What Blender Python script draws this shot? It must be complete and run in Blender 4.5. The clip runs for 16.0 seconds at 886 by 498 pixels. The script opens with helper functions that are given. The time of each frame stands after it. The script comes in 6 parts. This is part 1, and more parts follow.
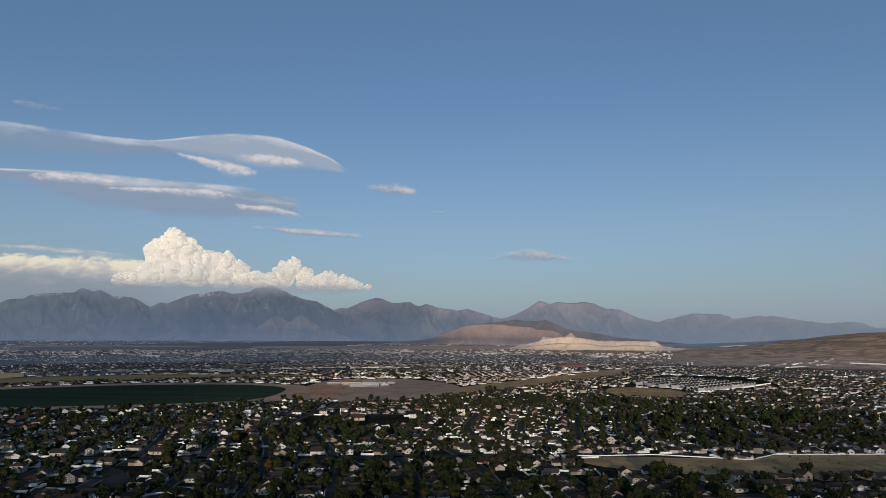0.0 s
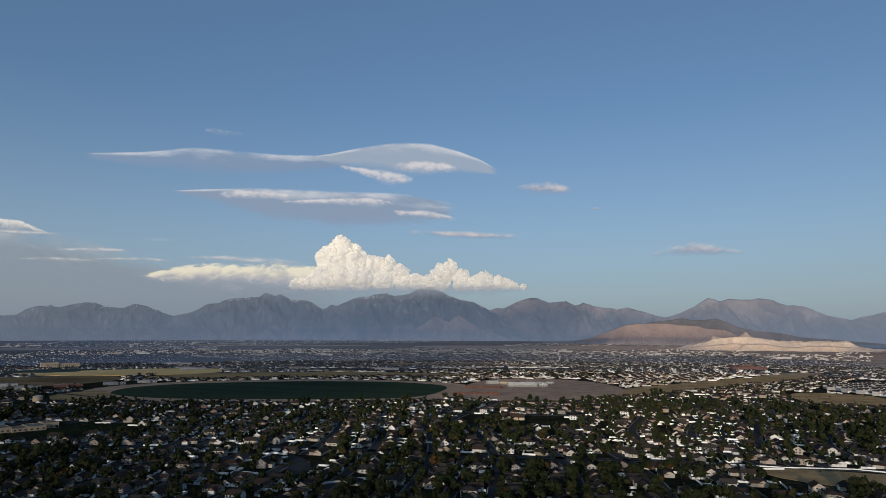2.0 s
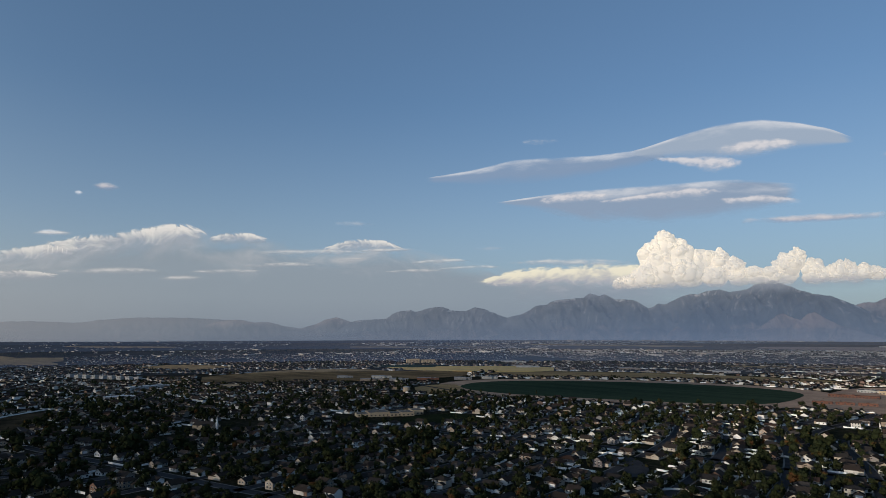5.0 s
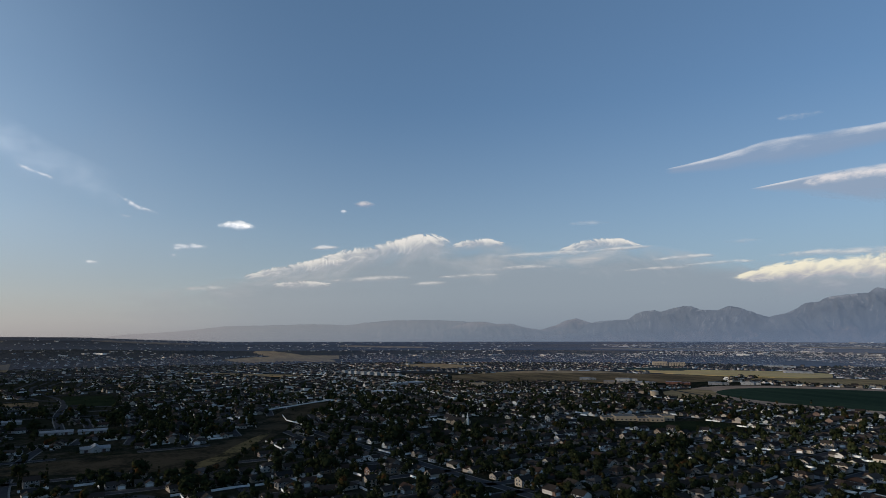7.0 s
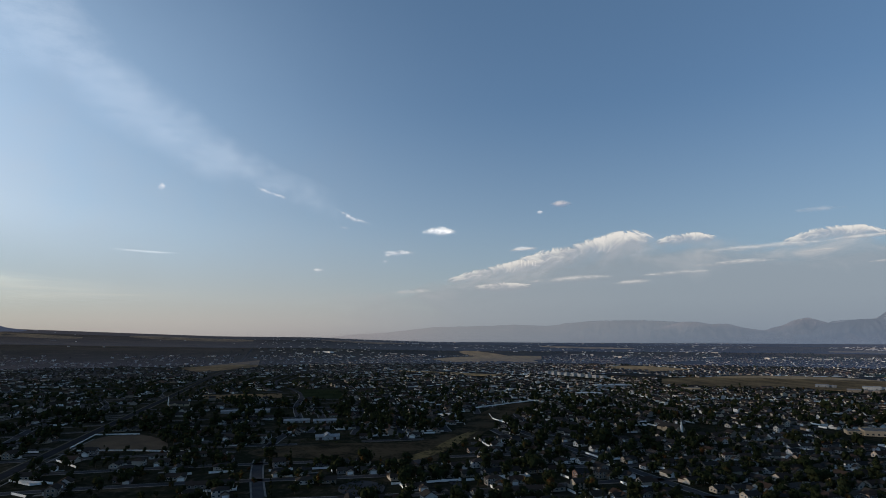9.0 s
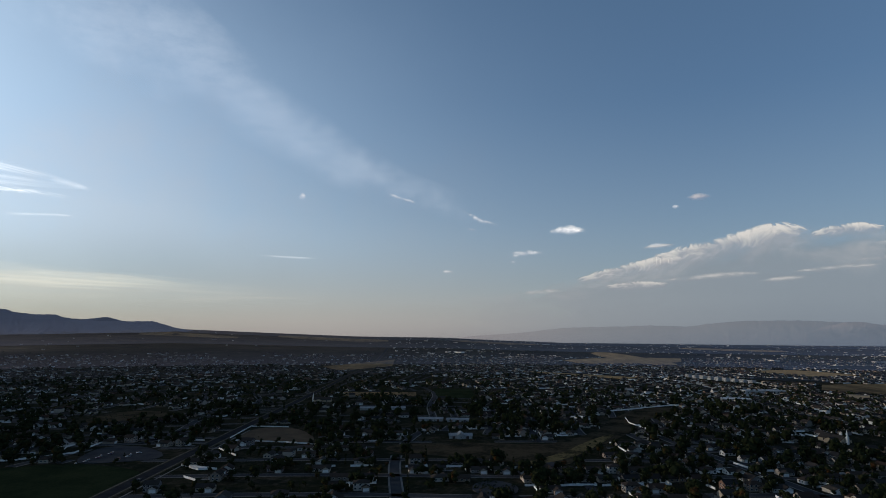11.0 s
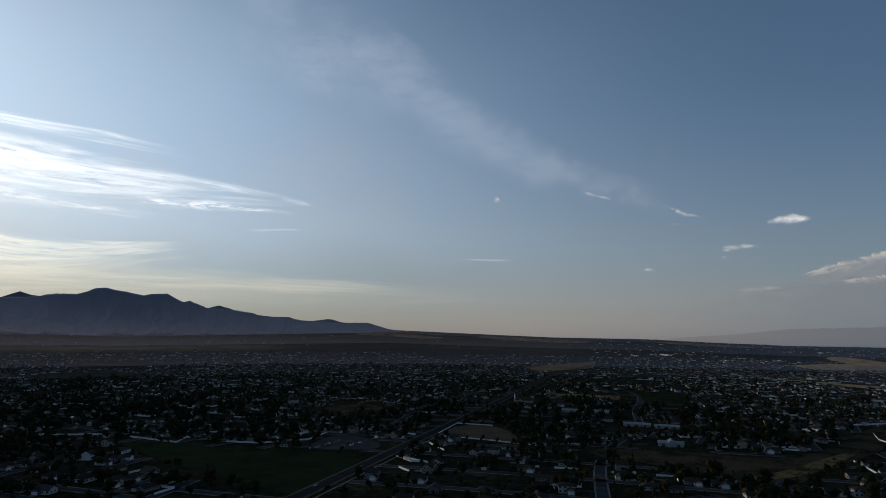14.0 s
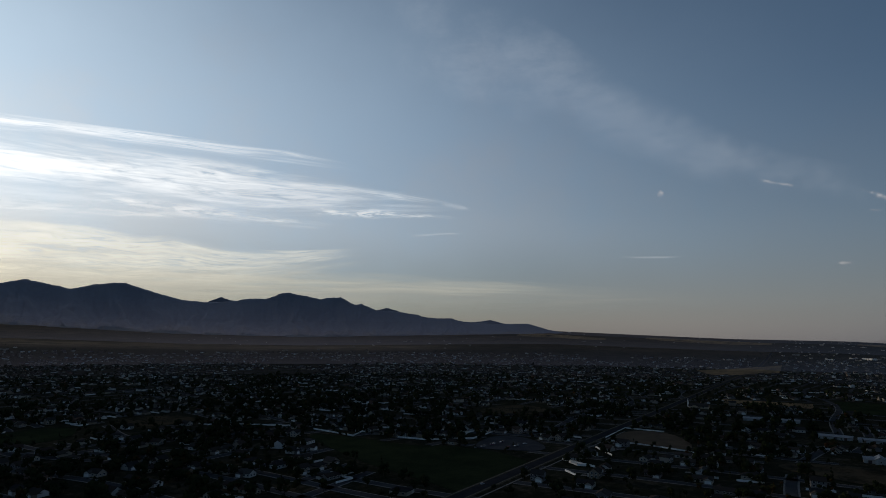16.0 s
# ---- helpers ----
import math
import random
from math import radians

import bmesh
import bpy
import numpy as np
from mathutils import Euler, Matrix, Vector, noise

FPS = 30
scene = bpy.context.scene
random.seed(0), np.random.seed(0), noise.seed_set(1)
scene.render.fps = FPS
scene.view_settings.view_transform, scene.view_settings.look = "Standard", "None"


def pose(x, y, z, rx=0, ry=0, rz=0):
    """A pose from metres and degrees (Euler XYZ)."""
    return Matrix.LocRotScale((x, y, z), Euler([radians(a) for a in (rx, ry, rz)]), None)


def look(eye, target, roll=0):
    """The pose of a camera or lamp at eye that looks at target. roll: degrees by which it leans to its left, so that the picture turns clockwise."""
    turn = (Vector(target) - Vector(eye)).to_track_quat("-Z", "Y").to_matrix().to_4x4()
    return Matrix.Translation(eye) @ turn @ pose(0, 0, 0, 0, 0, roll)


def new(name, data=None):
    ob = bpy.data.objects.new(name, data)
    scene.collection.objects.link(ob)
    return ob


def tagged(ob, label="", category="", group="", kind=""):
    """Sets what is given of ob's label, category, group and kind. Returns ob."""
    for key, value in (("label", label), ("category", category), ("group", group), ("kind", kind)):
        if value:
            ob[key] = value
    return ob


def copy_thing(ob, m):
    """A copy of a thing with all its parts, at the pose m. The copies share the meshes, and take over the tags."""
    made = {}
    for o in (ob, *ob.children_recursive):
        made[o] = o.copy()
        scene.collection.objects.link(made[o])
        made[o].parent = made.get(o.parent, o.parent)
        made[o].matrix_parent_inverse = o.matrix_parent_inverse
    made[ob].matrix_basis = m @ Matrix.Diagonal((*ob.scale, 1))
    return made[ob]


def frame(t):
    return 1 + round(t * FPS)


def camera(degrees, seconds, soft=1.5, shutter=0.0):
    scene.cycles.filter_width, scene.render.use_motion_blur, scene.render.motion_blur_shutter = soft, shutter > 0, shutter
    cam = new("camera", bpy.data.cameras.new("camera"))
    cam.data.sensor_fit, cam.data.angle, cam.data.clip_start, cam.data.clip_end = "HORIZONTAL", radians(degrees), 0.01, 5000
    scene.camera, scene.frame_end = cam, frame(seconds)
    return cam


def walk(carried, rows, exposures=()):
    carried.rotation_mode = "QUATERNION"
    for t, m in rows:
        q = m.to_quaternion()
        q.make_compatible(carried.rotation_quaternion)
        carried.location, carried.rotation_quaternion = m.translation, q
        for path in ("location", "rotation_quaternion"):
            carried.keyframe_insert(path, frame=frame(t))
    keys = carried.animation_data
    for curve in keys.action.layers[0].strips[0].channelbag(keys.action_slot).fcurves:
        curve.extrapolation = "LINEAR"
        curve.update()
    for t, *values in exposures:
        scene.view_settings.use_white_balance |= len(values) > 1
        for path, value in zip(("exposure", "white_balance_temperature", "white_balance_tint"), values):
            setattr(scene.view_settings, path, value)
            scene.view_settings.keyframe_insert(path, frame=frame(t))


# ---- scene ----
from mathutils import Quaternion, geometry

cam = camera(70.85, 16.0, soft=0.4)

# seconds, yaw, pitch, roll of the hovering camera, in degrees
HEIGHT = 115.0
TURN = [
    (0, 0.00, 7.67, 0.27), (0.5, 4.14, 7.65, 0.21), (1, 7.52, 7.64, 0.19), (1.5, 10.87, 7.63, 0.17),
    (2, 14.20, 7.61, 0.13), (2.5, 18.08, 7.61, 0.11), (3, 22.40, 7.60, 0.06), (3.5, 26.96, 7.60, -0.02),
    (4, 32.06, 7.62, -0.10), (4.2, 34.32, 7.62, -0.10), (6.3, 57.68, 7.71, -0.14), (6.5, 59.87, 7.74, -0.13),
    (7, 64.96, 7.77, -0.15), (7.5, 69.83, 7.81, -0.12), (8, 74.61, 7.85, -0.09), (8.5, 79.13, 7.85, -0.07),
    (9, 83.18, 7.86, -0.04), (9.2, 84.66, 7.87, -0.02), (11.3, 96.74, 7.91, 0.20), (11.5, 97.98, 7.91, 0.24),
    (12, 101.03, 7.91, 0.27), (12.5, 103.94, 7.91, 0.31), (13, 106.89, 7.92, 0.34), (13.5, 109.90, 7.92, 0.36),
    (14, 112.99, 7.92, 0.40), (14.5, 116.19, 7.91, 0.41), (15, 119.60, 7.91, 0.42), (15.5, 123.35, 7.90, 0.44),
    (16, 127.59, 7.90, 0.49),
]
walk(cam, [(t, pose(0, 0, HEIGHT, 90 + p, 0, y) @ pose(0, 0, 0, 0, 0, r)) for t, y, p, r in TURN],
     exposures=[(0, 0.02), (4, 0.08), (7.5, 0.20), (9.5, 0.15), (12.5, -0.21), (14.5, -0.57), (16, -0.88)])

# ---------------------------------------------------------------- light
SUN_AZ, SUN_EL = 176.0, 8.5
world = bpy.data.worlds.new("sky")
scene.world = world
world.use_nodes = True
wn = world.node_tree.nodes
sky = wn.new("ShaderNodeTexSky")
sky.sky_type = "NISHITA"
sky.sun_disc = False
sky.sun_elevation = radians(SUN_EL)
sky.sun_rotation = radians(-SUN_AZ)
sky.altitude = 1400
sky.air_density = 1.0
sky.dust_density = 1.8
sky.ozone_density = 2.0
wn["Background"].inputs["Strength"].default_value = 0.10
air = wn.new("ShaderNodeVectorMath")  # light scattered more than once
air.operation = "MULTIPLY_ADD"
air.inputs[1].default_value = (0.80, 0.83, 0.90)
air.inputs[2].default_value = (0.34, 0.65, 1.08)
world.node_tree.links.new(sky.outputs[0], air.inputs[0])
world.node_tree.links.new(air.outputs[0], wn["Background"].inputs["Color"])

sun = new("sun", bpy.data.lights.new("sun", "SUN"))
sun.data.energy = 3.9
sun.data.angle = radians(0.6)
sun.data.color = (1.0, 0.86, 0.70)
_a, _e = radians(SUN_AZ), radians(SUN_EL)
sun.matrix_world = look((0, 0, 0), (math.sin(_a) * math.cos(_e), -math.cos(_a) * math.cos(_e), -math.sin(_e)))


# ---------------------------------------------------------------- materials
def nodes_of(name):
    m = bpy.data.materials.new(name)
    m.use_nodes = True
    t = m.node_tree
    return m, t, t.nodes, t.links, t.nodes["Principled BSDF"]


def mixed(t, fac, a, b):
    n = t.nodes.new("ShaderNodeMix")
    n.data_type = "RGBA"
    for k, v in ((0, fac), (6, a), (7, b)):
        if isinstance(v, (int, float)):
            n.inputs[k].default_value = v
        elif isinstance(v, tuple):
            n.inputs[k].default_value = (*v, 1)
        else:
            t.links.new(v, n.inputs[k])
    return n.outputs[2]


def calc(t, op, a, b=None, c=None, clamp=False):
    n = t.nodes.new("ShaderNodeMath")
    n.operation, n.use_clamp = op, clamp
    for k, v in enumerate((a, b, c)):
        if v is None:
            continue
        if isinstance(v, (int, float)):
            n.inputs[k].default_value = v
        else:
            t.links.new(v, n.inputs[k])
    return n.outputs[0]


def step(t, value, lo, hi):
    n = t.nodes.new("ShaderNodeMapRange")
    n.interpolation_type = "SMOOTHSTEP"
    t.links.new(value, n.inputs[0])
    n.inputs[1].default_value, n.inputs[2].default_value = lo, hi
    return n.outputs[0]


def grain(t, scale, detail=4.0, rough=0.6, stretch=None, w=0.0, coord=None, bend=0.0):
    """Noise over the world's metres; scale in cycles per metre."""
    g = t.nodes.new("ShaderNodeNewGeometry")
    out = coord or g.outputs["Position"]
    m = t.nodes.new("ShaderNodeMapping")
    m.inputs["Scale"].default_value = stretch or (1, 1, 1)
    m.inputs["Location"].default_value = (w * 13.1, w * 7.7, w * 3.3)
    t.links.new(out, m.inputs[0])
    n = t.nodes.new("ShaderNodeTexNoise")
    n.inputs["Scale"].default_value = scale
    n.inputs["Detail"].default_value = detail
    n.inputs["Roughness"].default_value = rough
    n.inputs["Distortion"].default_value = bend
    t.links.new(m.outputs[0], n.inputs["Vector"])
    return n.outputs["Fac"]


def ramp(t, fac, stops):
    n = t.nodes.new("ShaderNodeValToRGB")
    el = n.color_ramp.elements
    while len(el) < len(stops):
        el.new(0.5)
    for e, (p, c) in zip(el, stops):
        e.position, e.color = p, (*c, 1)
    t.links.new(fac, n.inputs[0])
    return n.outputs[0]


def bump(t, bsdf, fac, strength, distance):
    n = t.nodes.new("ShaderNodeBump")
    n.inputs["Strength"].default_value, n.inputs["Distance"].default_value = strength, distance
    t.links.new(fac, n.inputs["Height"])
    t.links.new(n.outputs[0], bsdf.inputs["Normal"])


def surface(name, a, b, big=0.05, fine=1.5, rough=0.9, relief=0.0, lo=0.35, hi=0.65, stretch=None):
    """Two colours blended at two scales of noise."""
    m, t, n, l, p = nodes_of(name)
    f1, f2 = grain(t, big, 5, stretch=stretch), grain(t, fine, 3, w=2)
    f = calc(t, "ADD", calc(t, "MULTIPLY", f1, 0.65), calc(t, "MULTIPLY", f2, 0.35))
    l.new(mixed(t, step(t, f, lo, hi), a, b), p.inputs["Base Color"])
    p.inputs["Roughness"].default_value = rough
    p.inputs["Specular IOR Level"].default_value = 0.0 if rough > 0.8 else 0.3
    if relief:
        bump(t, p, f2, 0.5, relief)
    return m


def varied(name, stops, island=False, rough=0.85, dirt=0.25, fine=1.2, spec=0.0):
    """A palette picked by object (or by island), with weathering."""
    m, t, n, l, p = nodes_of(name)
    if island:
        pick = n.new("ShaderNodeNewGeometry").outputs["Random Per Island"]
    else:
        pick = n.new("ShaderNodeObjectInfo").outputs["Random"]
    col = ramp(t, pick, stops)
    col = mixed(t, calc(t, "MULTIPLY", step(t, grain(t, fine, 4), 0.4, 0.75), dirt), col, (0.08, 0.07, 0.06))
    l.new(col, p.inputs["Base Color"])
    p.inputs["Roughness"].default_value = rough
    p.inputs["Specular IOR Level"].default_value = spec
    return m


WALLS = [(0, (0.4629, 0.4444, 0.4162)), (0.14, (0.6195, 0.6195, 0.6019)), (0.26, (0.3062, 0.2596, 0.2033)), (0.42, (0.4259, 0.3890, 0.3335)), (0.55, (0.2314, 0.1848, 0.1434)), (0.68, (0.2596, 0.2174, 0.1707)), (0.8, (0.1575, 0.1575, 0.1619)), (0.9, (0.1760, 0.1065, 0.0792)), (1, (0.4162, 0.3793, 0.3247))]
ROOFS = [(0.0, (0.03442, 0.02678, 0.02295)), (0.3, (0.04284, 0.03442, 0.02907)), (0.5, (0.02448, 0.02371, 0.02448)), (0.7, (0.05049, 0.04208, 0.03519)),
         (0.85, (0.04437, 0.02678, 0.02065)), (1.0, (0.0612, 0.05738, 0.05355))]
LEAVES = [(0, (0.0138, 0.0189, 0.0089)), (0.35, (0.0239, 0.0298, 0.0129)), (0.6, (0.0180, 0.0229, 0.0119)), (0.82, (0.0359, 0.0378, 0.0159)), (0.91, (0.0520, 0.0368, 0.0136)), (1, (0.0680, 0.0320, 0.0144))]
M_wall = varied("siding", WALLS, dirt=0.15)
M_wall_far = varied("siding_far", WALLS, island=True, dirt=0.15)
M_roof = varied("shingles", ROOFS, dirt=0.2, fine=3.0, spec=0.0)
M_roof_far = varied("shingles_far", ROOFS, island=True, dirt=0.2, fine=3.0, spec=0.0)
M_leaf = varied("leaves", LEAVES, dirt=0.35, fine=0.6)
m, t, n, l, p = nodes_of("leaves_far")
tone = n.new("ShaderNodeMapRange")
l.new(grain(t, 0.10, 1.0, 0.5), tone.inputs[0])
tone.inputs[1].default_value, tone.inputs[2].default_value = 0.28, 0.74
l.new(mixed(t, calc(t, "MULTIPLY", step(t, grain(t, 0.7, 3), 0.4, 0.7), 0.4), ramp(t, tone.outputs[0], LEAVES), (0.012, 0.014, 0.008)), p.inputs["Base Color"])
p.inputs["Roughness"].default_value, p.inputs["Specular IOR Level"].default_value = 0.8, 0.0
M_leaf_far = m
M_bark = surface("bark", (0.05, 0.04, 0.03), (0.10, 0.08, 0.06), 1.0, 6.0)
M_trim = surface("white_trim", (0.76, 0.76, 0.74), (0.66, 0.65, 0.62), 0.4, 2.0, 0.6)
M_vinyl = surface("white_vinyl", (0.82, 0.82, 0.80), (0.70, 0.69, 0.66), 0.3, 2.0, 0.5)
M_glass = surface("window_glass", (0.02, 0.025, 0.03), (0.04, 0.045, 0.05), 0.5, 3.0, 0.15)
M_door = varied("door_paint", [(0, (0.10, 0.05, 0.03)), (0.5, (0.06, 0.07, 0.09)), (1, (0.20, 0.14, 0.09))], rough=0.5)
M_asphalt = surface("asphalt", (0.036, 0.036, 0.040), (0.06, 0.058, 0.058), 0.06, 1.0)
M_concrete = surface("concrete", (0.19, 0.18, 0.165), (0.12, 0.115, 0.108), 0.2, 1.2)
M_lawn = surface("lawn", (0.011, 0.017, 0.009), (0.024, 0.030, 0.015), 0.03, 0.5)
M_crop = surface("crop", (0.026, 0.042, 0.027), (0.042, 0.061, 0.038), 0.012, 0.10, stretch=(0.2, 2.2, 1))
M_dirt = surface("bare_dirt", (0.46, 0.31, 0.215), (0.30, 0.20, 0.14), 0.03, 0.4)
M_bankside = surface('bank_grass', (0.14, 0.105, 0.05), (0.03, 0.026, 0.016), 0.05, 0.3, lo=0.44, hi=0.6)
M_fallow = surface('fallow_land', (0.24, 0.16, 0.085), (0.09, 0.065, 0.04), 0.012, 0.12, stretch=(0.5, 1.8, 1))
M_tanland = surface('tan_land', (0.40, 0.27, 0.135), (0.22, 0.15, 0.08), 0.012, 0.15, stretch=(0.5, 1.8, 1))
M_barn = surface('weathered_paint', (0.40, 0.40, 0.39), (0.26, 0.26, 0.25), 0.3, 2.0)
M_tin = surface('dull_tin', (0.24, 0.245, 0.25), (0.15, 0.155, 0.16), 0.2, 1.5, 0.6)
M_straw = surface("stubble", (0.78, 0.50, 0.18), (0.62, 0.40, 0.15), 0.01, 0.2, stretch=(0.5, 2, 1))
M_scrub = surface("dry_scrub", (0.46, 0.30, 0.15), (0.23, 0.155, 0.08), 0.03, 0.35)
M_creek = surface("creek_scrub", (0.058, 0.045, 0.029), (0.018, 0.017, 0.012), 0.03, 0.25, lo=0.42, hi=0.62)
M_sand = surface("arena_sand", (0.10, 0.075, 0.052), (0.065, 0.05, 0.037), 0.05, 0.6)
M_tan = surface("tan_stucco", (0.42, 0.34, 0.24), (0.34, 0.27, 0.19), 0.1, 1.0)
M_metal = surface("pale_metal", (0.55, 0.55, 0.55), (0.44, 0.44, 0.44), 0.1, 1.0, 0.5)
M_brick = surface("red_brick", (0.15, 0.075, 0.055), (0.11, 0.058, 0.045), 0.2, 2.0)
M_steel_blue = surface("blue_roofing", (0.07, 0.10, 0.17), (0.05, 0.07, 0.12), 0.1, 1.0)
M_tyre = surface("tyre", (0.02, 0.02, 0.02), (0.03, 0.03, 0.03), 2.0, 6.0)
M_car = varied("car_paint", [(0, (0.6, 0.6, 0.6)), (0.3, (0.04, 0.04, 0.045)), (0.5, (0.3, 0.31, 0.32)), (0.7, (0.2, 0.03, 0.025)),
                             (0.85, (0.04, 0.07, 0.15)), (1, (0.75, 0.75, 0.75))], rough=0.3, dirt=0.05, spec=0.5)


# ---------------------------------------------------------------- the land
def ss(v, lo, hi):
    v = np.clip((np.asarray(v, float) - lo) / (hi - lo), 0, 1)
    return v * v * (3 - 2 * v)


def azimuth(x, y):
    """Degrees anticlockwise from ahead, -180..180, cut behind the place."""
    a = np.degrees(np.arctan2(-np.asarray(x, float), np.asarray(y, float)))
    return np.where(a < -100, a + 360, a)


def waves(x, y, s, k=0.0):
    """Cheap smooth noise, about -1..1."""
    x, y = np.asarray(x, float) * s, np.asarray(y, float) * s
    return (np.sin(x * 1.7 + 1.3 * np.sin(y * 1.1 + k) + k) + np.sin(y * 1.9 + 1.7 * np.sin(x * 0.9 - k) + 2 * k)
            + 0.6 * np.sin((x + y) * 3.1 + k * 3) + 0.6 * np.sin((x - y) * 2.7 - k)) / 3.2


def land(x, y):
    """Height of the ground: a flat valley floor that rises far off, a fan below the western range, a dry hill."""
    x, y = np.asarray(x, float), np.asarray(y, float)
    r, a = np.hypot(x, y), azimuth(x, y)
    z = 54 * ss(r, 2300, 4950)
    fan = np.interp(a, [-12, 0, 20, 50, 70, 84, 90, 95, 102.7, 107, 112, 118, 140, 150, 163, 180, 200], [0, 8, 12, 15, 15, 22, 37, 54, 61, 73, 88, 106, 70, 84, 134, 120, 60])
    z = z + fan * ss(r, 2300, 4300) ** 1.2 * (1 - 0.2 * ss(r, 4300, 4950))
    rise = np.interp(a, [-90, -60, -45, -35.2, -32.8, -29, -25, -21, -17], [60, 130, 122, 95, 80, 44, 18, 4, 0])
    z = z + rise * ss(r, 2420, 3560) * (1 - 0.6 * ss(r, 3900, 4700)) * (1 + 0.10 * waves(x, y, 1 / 190, 2) + 0.05 * waves(x, y, 1 / 60, 5))
    return z


def mesh_of(name, verts, faces, mat, smooth=False):
    me = bpy.data.meshes.new(name)
    me.from_pydata([tuple(v) for v in verts], [], [tuple(f) for f in faces])
    me.materials.append(mat)
    if smooth:
        me.polygons.foreach_set("use_smooth", [True] * len(me.polygons))
    me.update()
    return me


def sheet(name, grid, mat, smooth=True, uv=False):
    """A mesh over a grid of points, shape (n, m, 3)."""
    n, m, _ = grid.shape
    idx = np.arange(n * m).reshape(n, m)
    f = np.stack([idx[:-1, :-1], idx[1:, :-1], idx[1:, 1:], idx[:-1, 1:]], -1).reshape(-1, 4)
    me = mesh_of(name, grid.reshape(-1, 3), f, mat, smooth)
    if uv:
        u, v = np.meshgrid(np.linspace(0, 1, n), np.linspace(0, 1, m), indexing="ij")
        st = np.stack([u.ravel(), v.ravel()], 1)
        loops = np.empty(len(me.loops), int)
        me.loops.foreach_get("vertex_index", loops)
        layer = me.uv_layers.new(name="UVMap")
        layer.data.foreach_set("uv", st[loops].ravel())
    return me


def ground_material():
    m, t, n, l, p = nodes_of("valley_ground")
    f1, f2, f3 = grain(t, 0.012, 5), grain(t, 0.15, 4, w=1), grain(t, 0.0022, 4, w=3)
    town = ramp(t, calc(t, "ADD", calc(t, "MULTIPLY", f1, 0.4), calc(t, "MULTIPLY", f2, 0.6)),
                [(0.35, (0.010, 0.013, 0.007)), (0.50, (0.020, 0.020, 0.013)), (0.60, (0.045, 0.037, 0.026)), (0.72, (0.09, 0.073, 0.054))])
    way = n.new("ShaderNodeAttribute")
    way.attribute_name = "strips"
    f4 = grain(t, 1.0, 3, 0.55, coord=way.outputs["Vector"])
    dry = ramp(t, calc(t, "ADD", calc(t, "MULTIPLY", f4, 0.6), calc(t, "ADD", calc(t, "MULTIPLY", f3, 0.2), calc(t, "MULTIPLY", f1, 0.2))),
               [(0.36, (0.12, 0.085, 0.062)), (0.46, (0.44, 0.285, 0.18)), (0.53, (0.20, 0.135, 0.09)), (0.62, (0.50, 0.34, 0.22))])
    at = n.new("ShaderNodeAttribute")
    at.attribute_name = "dry"
    l.new(mixed(t, at.outputs["Fac"], town, dry), p.inputs["Base Color"])
    p.inputs["Roughness"].default_value = 0.95
    p.inputs["Specular IOR Level"].default_value = 0.0
    bump(t, p, f2, 0.4, 0.5)
    return m


rings = np.concatenate([[0.5], np.geomspace(40, 1200, 34), np.linspace(1250, 4960, 76)])
turns = np.radians(np.linspace(-180, 180, 361))
gx, gy = -np.outer(np.sin(turns), rings), np.outer(np.cos(turns), rings)
ground_me = sheet("ground", np.stack([gx, gy, land(gx, gy)], -1)[::-1], ground_material())
gxy = np.empty(len(ground_me.vertices) * 3)
ground_me.vertices.foreach_get("co", gxy)
gxy = gxy.reshape(-1, 3)
gr, ga = np.hypot(gxy[:, 0], gxy[:, 1]), azimuth(gxy[:, 0], gxy[:, 1])
# the low western share darkens the fan, partly standing in for cloud shade
dry = np.maximum((0.12 + 0.26 * ss(ga, 124, 132) * ss(gr, 3080, 3160) * (1 - ss(gr, 3330, 3430))) * ss(ga, 90, 106) * ss(gr, 3050, 3300), ss(-ga, 15, 22) * ss(gr, 2380, 2600))
dry = np.maximum(dry, 0.8 * ss(ga, -24, -18) * ss(-ga, -14, 0) * ss(gr, 2600, 3000))
dry = np.maximum(dry, (0.30 - 0.26 * ss(ga, 50, 72)) * ss(gr, 2600, 3300))
ground_me.attributes.new("dry", "FLOAT", "POINT").data.foreach_set("value", dry)
ground_me.attributes.new("strips", "FLOAT_VECTOR", "POINT").data.foreach_set("vector", np.where((ga < -9)[:, None], np.stack([gxy[:, 0] * 0.006, gxy[:, 1] * 0.006, 0 * gr], 1), np.stack([gr * 0.018, ga * 0.12, 0 * gr], 1)).ravel())
tagged(new("ground", ground_me), "wide valley floor of dry grass, lawns and bare soil", "ground", kind="structure")


